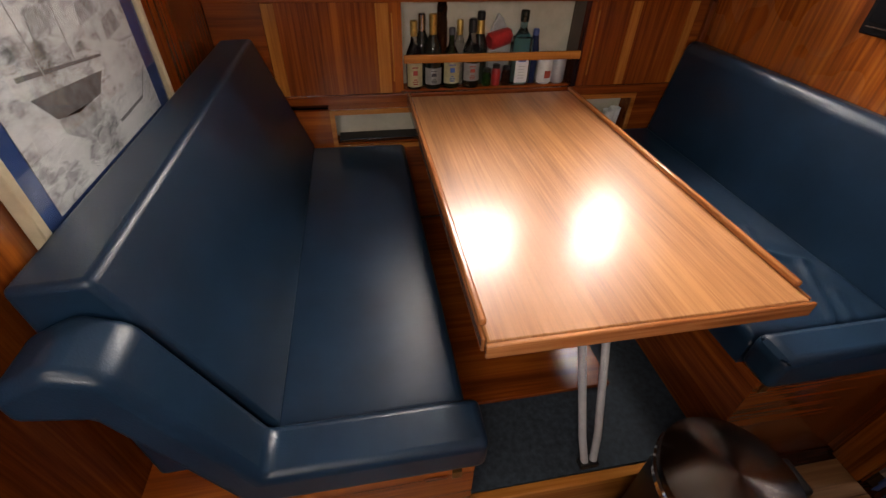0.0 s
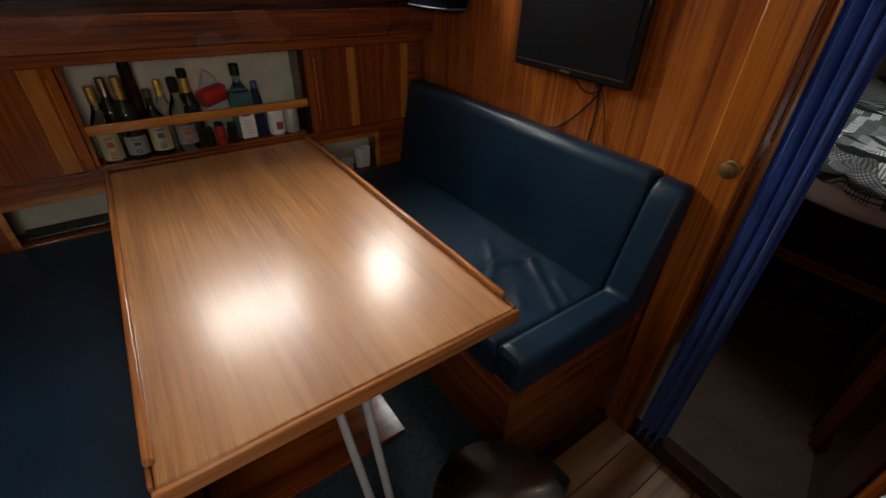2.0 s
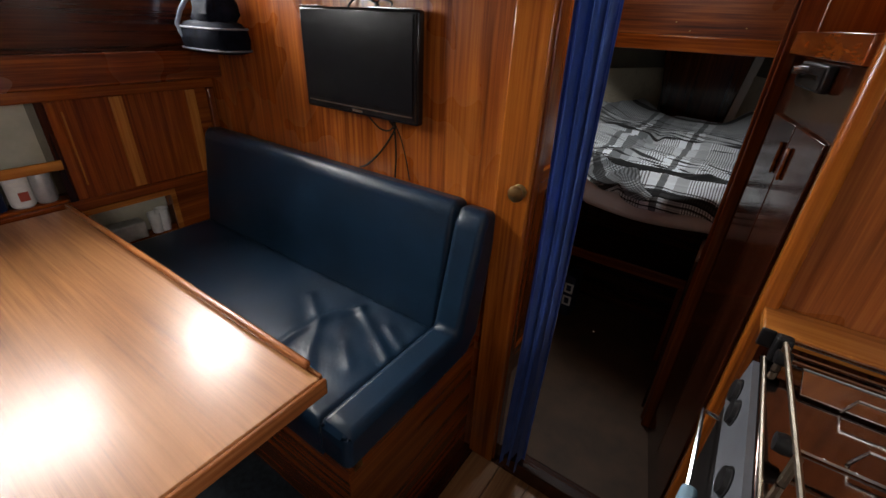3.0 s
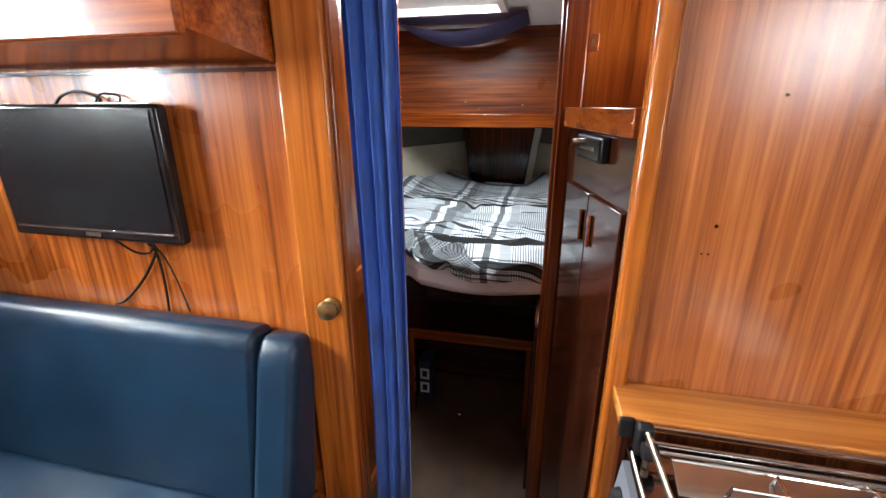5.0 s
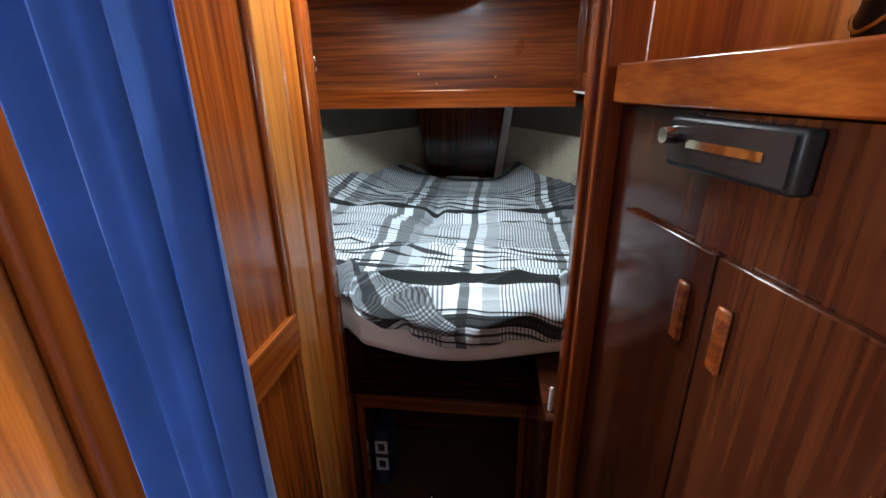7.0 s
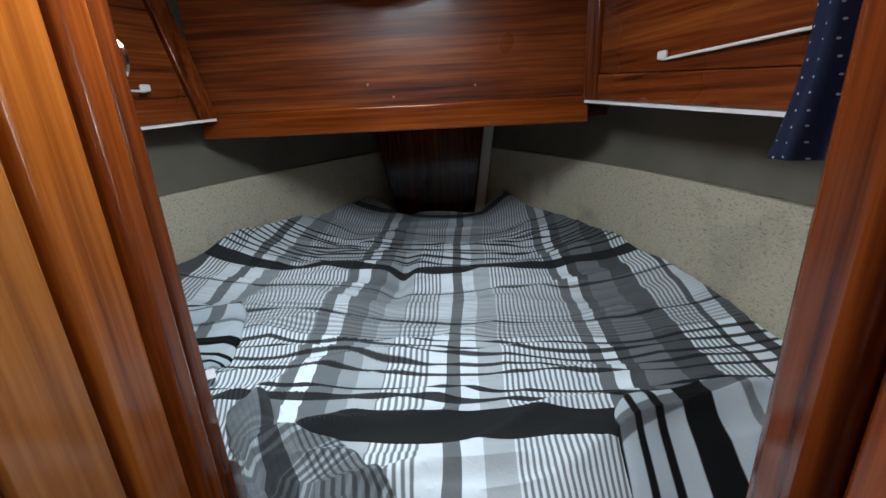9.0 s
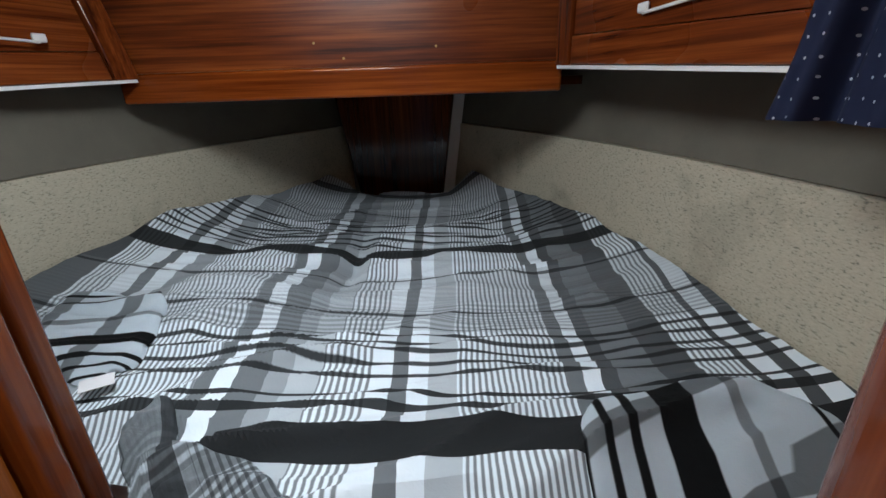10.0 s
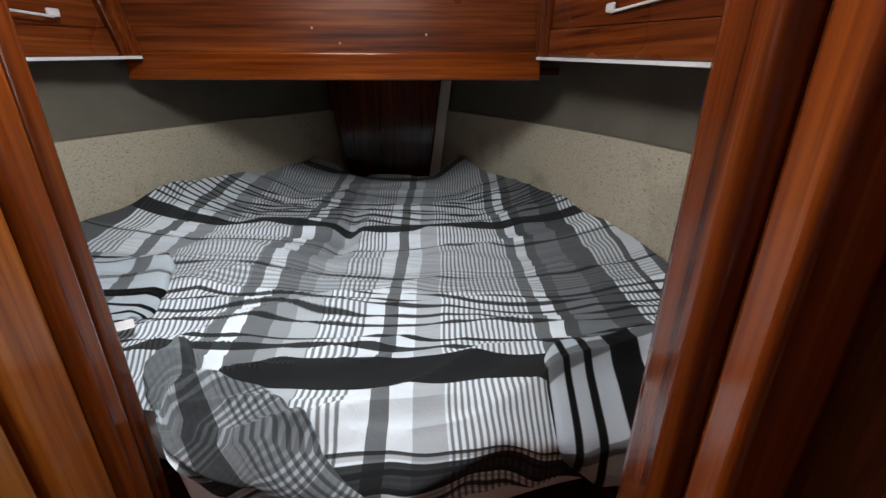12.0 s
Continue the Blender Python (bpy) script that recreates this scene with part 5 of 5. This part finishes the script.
solid("folder", soften(B(0.97, 1.14, 1.76, 1.83, 0.5905, 0.66), 0.006), plain("grey_papers", (0.42, 0.43, 0.40), 0.7, 0, 0.2, 30), "grey paper folder in the small niche", "folder")

# ---- cables under and over the television ----
def cable(points, words, r=0.0028):
    smooth = []
    pts = [Vector(p) for p in points]
    for i in range(len(pts) - 1):
        p0, p1, p2, p3 = pts[max(i - 1, 0)], pts[i], pts[i + 1], pts[min(i + 2, len(pts) - 1)]
        for k in range(8):
            t = k / 8
            smooth.append(0.5 * ((2 * p1) + (p2 - p0) * t + (2 * p0 - 5 * p1 + 4 * p2 - p3) * t * t + (3 * p1 - p0 - 3 * p2 + p3) * t ** 3))
    smooth.append(pts[-1])
    solid("cable", tube(bmesh.new(), smooth, r, 6), black, words, "cable", "television cables")


cable([(1.48, 0.735, 1.165), (1.50, 0.742, 1.135), (1.503, 0.80, 1.06), (1.502, 0.86, 1.005), (1.496, 0.89, 0.990)], "black cable looping from the television to the settee", 0.0032)
cable([(1.48, 0.745, 1.165), (1.502, 0.745, 1.13), (1.504, 0.742, 1.06), (1.503, 0.746, 0.985)], "black cable hanging straight behind the backrest", 0.003)
cable([(1.48, 0.73, 1.165), (1.502, 0.725, 1.12), (1.504, 0.705, 1.06), (1.503, 0.688, 0.99)], "thin grey cable hanging behind the backrest", 0.0018)
cable([(1.48, 0.83, 1.165), (1.50, 0.80, 1.128), (1.50, 0.76, 1.13), (1.48, 0.72, 1.165)], "black cable loop under the television", 0.0026)
cable([(1.49, 0.90, 1.445), (1.50, 0.89, 1.462), (1.502, 0.85, 1.470), (1.502, 0.80, 1.455), (1.49, 0.79, 1.445)], "black cable loop over the television", 0.003)
cable([(1.49, 0.80, 1.445), (1.502, 0.79, 1.465), (1.502, 0.75, 1.460), (1.49, 0.74, 1.446)], "reddish cable loop over the television", 0.002)

# ---- bag in the corner of the ledge ----
def corner_bag():
    b = thing("shoulder_bag", (1.43, 1.50, 1.276), "dark navy fabric bag slumped in the window corner", "bag")
    cloth = plain("navy_bag_cloth", (0.004, 0.006, 0.012), 0.9, 0, 0.5, 25, 0.5, 70, Specular_IOR_Level=0.06)

    def slack(rings, name, seed, rough):
        bm = bmesh.new()
        loops = []
        for x, y, z, sx, sy in rings:
            loop = []
            for k in range(32):
                a = 2 * math.pi * k / 32
                ca, sa = math.cos(a), math.sin(a)
                w = 1 + rough * noise.noise(Vector((ca * 2, sa * 2, z * 18 + seed))) + 0.5 * rough * noise.noise(Vector((ca * 6, sa * 6, z * 45 + seed)))
                loop.append(bm.verts.new((x + sx * math.copysign(abs(ca) ** 0.6, ca) * w, y + sy * math.copysign(abs(sa) ** 0.6, sa) * w, z)))
            loops.append(loop)
        for r0, r1 in zip(loops, loops[1:]):
            for k in range(32):
                bm.faces.new((r0[k], r0[(k + 1) % 32], r1[(k + 1) % 32], r1[k]))
        bm.faces.new(loops[0][::-1])
        bm.faces.new(loops[-1])
        return part(name, bm, cloth, b)

    slack([(1.43, 1.50, 1.292, 0.056, 0.130), (1.43, 1.50, 1.300, 0.068, 0.146), (1.43, 1.50, 1.335, 0.070, 0.148), (1.43, 1.50, 1.366, 0.068, 0.142), (1.43, 1.50, 1.384, 0.056, 0.122), (1.43, 1.50, 1.390, 0.04, 0.09)], "body", 0.0, 0.07)
    slack([(1.435, 1.495, 1.385, 0.050, 0.085), (1.437, 1.49, 1.41, 0.056, 0.088), (1.44, 1.49, 1.44, 0.050, 0.078), (1.445, 1.50, 1.47, 0.044, 0.074), (1.45, 1.51, 1.50, 0.036, 0.060), (1.46, 1.52, 1.525, 0.024, 0.036)], "slack_top", 3.0, 0.32)
    piping = plain("grey_piping", (0.10, 0.12, 0.15), 0.6)
    for z, k in ((1.302, 1.0), (1.368, 0.97)):
        part("piping", tube(bmesh.new(), [(1.43 + 0.0695 * k * math.copysign(abs(math.cos(a)) ** 0.6, math.cos(a)), 1.50 + 0.149 * k * math.copysign(abs(math.sin(a)) ** 0.6, math.sin(a)), z) for a in [2 * math.pi * n / 32 for n in range(32)]], 0.0035, 6, True), piping, b)
    part("strap", tube(bmesh.new(), [(1.372, 1.60, 1.335), (1.372, 1.625, 1.375), (1.39, 1.615, 1.42), (1.43, 1.60, 1.48), (1.47, 1.60, 1.57)], 0.008, 8), plain("pale_strap", (0.16, 0.20, 0.27), 0.7), b, "pale blue strap")


corner_bag()

# ---- fixings and odd things ----
for y, z, r in ((-0.364, 1.255, 0.0032), (-0.42, 1.454, 0.0025), (-0.36, 1.207, 0.0016), (-0.35, 1.207, 0.0016)):
    m = Matrix.Translation((1.5098, y, z)) @ Euler((0, radians(-90), 0)).to_matrix().to_4x4()
    solid("screw_head", lathe(bmesh.new(), [(r, 0), (r, 0.001), (r * 0.5, 0.0012)], m, 12), dark_up, "small dark screw plug in the bulkhead", "screw", "bulkhead screws")
for x, y, z in ((3.0415, 0.252, 1.425), (3.0415, 0.03, 1.445), (3.0415, 0.32, 1.46)):
    m = Matrix.Translation((x, y, z)) @ Euler((0, radians(-90), 0)).to_matrix().to_4x4()
    solid("screw_head", lathe(bmesh.new(), [(0.003, 0), (0.003, 0.001), (0.0015, 0.0012)], m, 12), brass, "small brass screw head in the locker front", "screw", "locker screws")

og = thing("ornament", (1.93, -0.43, 1.40), "dark ornamental vase with gold decoration on the shelf", "vase")
m = Matrix.Translation((1.925, -0.435, 1.4005))
part("body", lathe(bmesh.new(), [(0.030, 0), (0.036, 0.02), (0.046, 0.07), (0.040, 0.12), (0.022, 0.15), (0.026, 0.17)], m, 24), black, og)
for z, r in ((0.03, 0.0395), (0.075, 0.0470), (0.11, 0.0428)):
    part("gold_band", tube(bmesh.new(), [m @ Vector(((r + 0.0) * math.cos(a), (r + 0.0) * math.sin(a), z + 0.012 * math.sin(3 * a))) for a in [2 * math.pi * k / 30 for k in range(30)]], 0.0026, 6, True), gold, og)

sb = thing("storage_bag", (2.50, 0.41, 0.05), "navy bag with white square pattern under the step", "bag")
part("body", soften(B(2.44, 2.56, 0.365, 0.424, 0.051, 0.30), 0.018, 3), plain("navy_cloth", (0.012, 0.018, 0.05), 0.7, 0, 0.3, 20, 0.3, 80), sb)
for z in (0.13, 0.205):
    for a, b, c, d in ((0.370, 0.414, z + 0.045, z + 0.056), (0.370, 0.414, z, z + 0.011), (0.370, 0.380, z + 0.011, z + 0.045), (0.404, 0.414, z + 0.011, z + 0.045)):
        part("pattern", B(2.4382, 2.4396, a, b, c, d), white_paper, sb)
solid("ball", lathe(bmesh.new(), [(0.013 * math.sin(math.pi * k / 12), 0.013 - 0.013 * math.cos(math.pi * k / 12)) for k in range(13)], Matrix.Translation((2.40, 0.213, 0.0505)), 16), chrome, "small shiny ball on the passage floor", "ball")
solid("cord_tassel", tube(bmesh.new(), [(2.10, -0.112, 0.80), (2.095, -0.110, 0.72), (2.098, -0.112, 0.66), (2.096, -0.108, 0.60)], [0.004, 0.006, 0.011, 0.009], 8), sheet_white, "white cord tassel hanging beside the mattress", "cord")

ck = thing("catch_ring", (2.285, 0.42, 1.46), "chrome ring catch on the berth door post", "catch")
part("plate", soften(B(2.2905, 2.294, 0.425, 0.447, 1.44, 1.49), 0.001), black, ck)
part("ring", tube(bmesh.new(), [(2.298, 0.434 + 0.014 * math.cos(2 * math.pi * k / 20), 1.462 + 0.02 * math.sin(2 * math.pi * k / 20)) for k in range(20)], 0.003, 6, True), chrome, ck)

# ---- cabin sole boards ----
ft = bpy.data.objects["floor"]
plank = mesh_of("floor_plank", soften(B(-0.70, 0.70, -0.0565, 0.0565, -0.010, 0.0), 0.0015, 1), floor_wood)
for r in range(6):
    for c in range(2):
        o = new("plank", plank)
        o.parent = ft
        o.location = (0.80 - 1.404 * c + (0.0 if r % 2 else 0.0), 0.313 - 0.1145 * r, -0.0005)
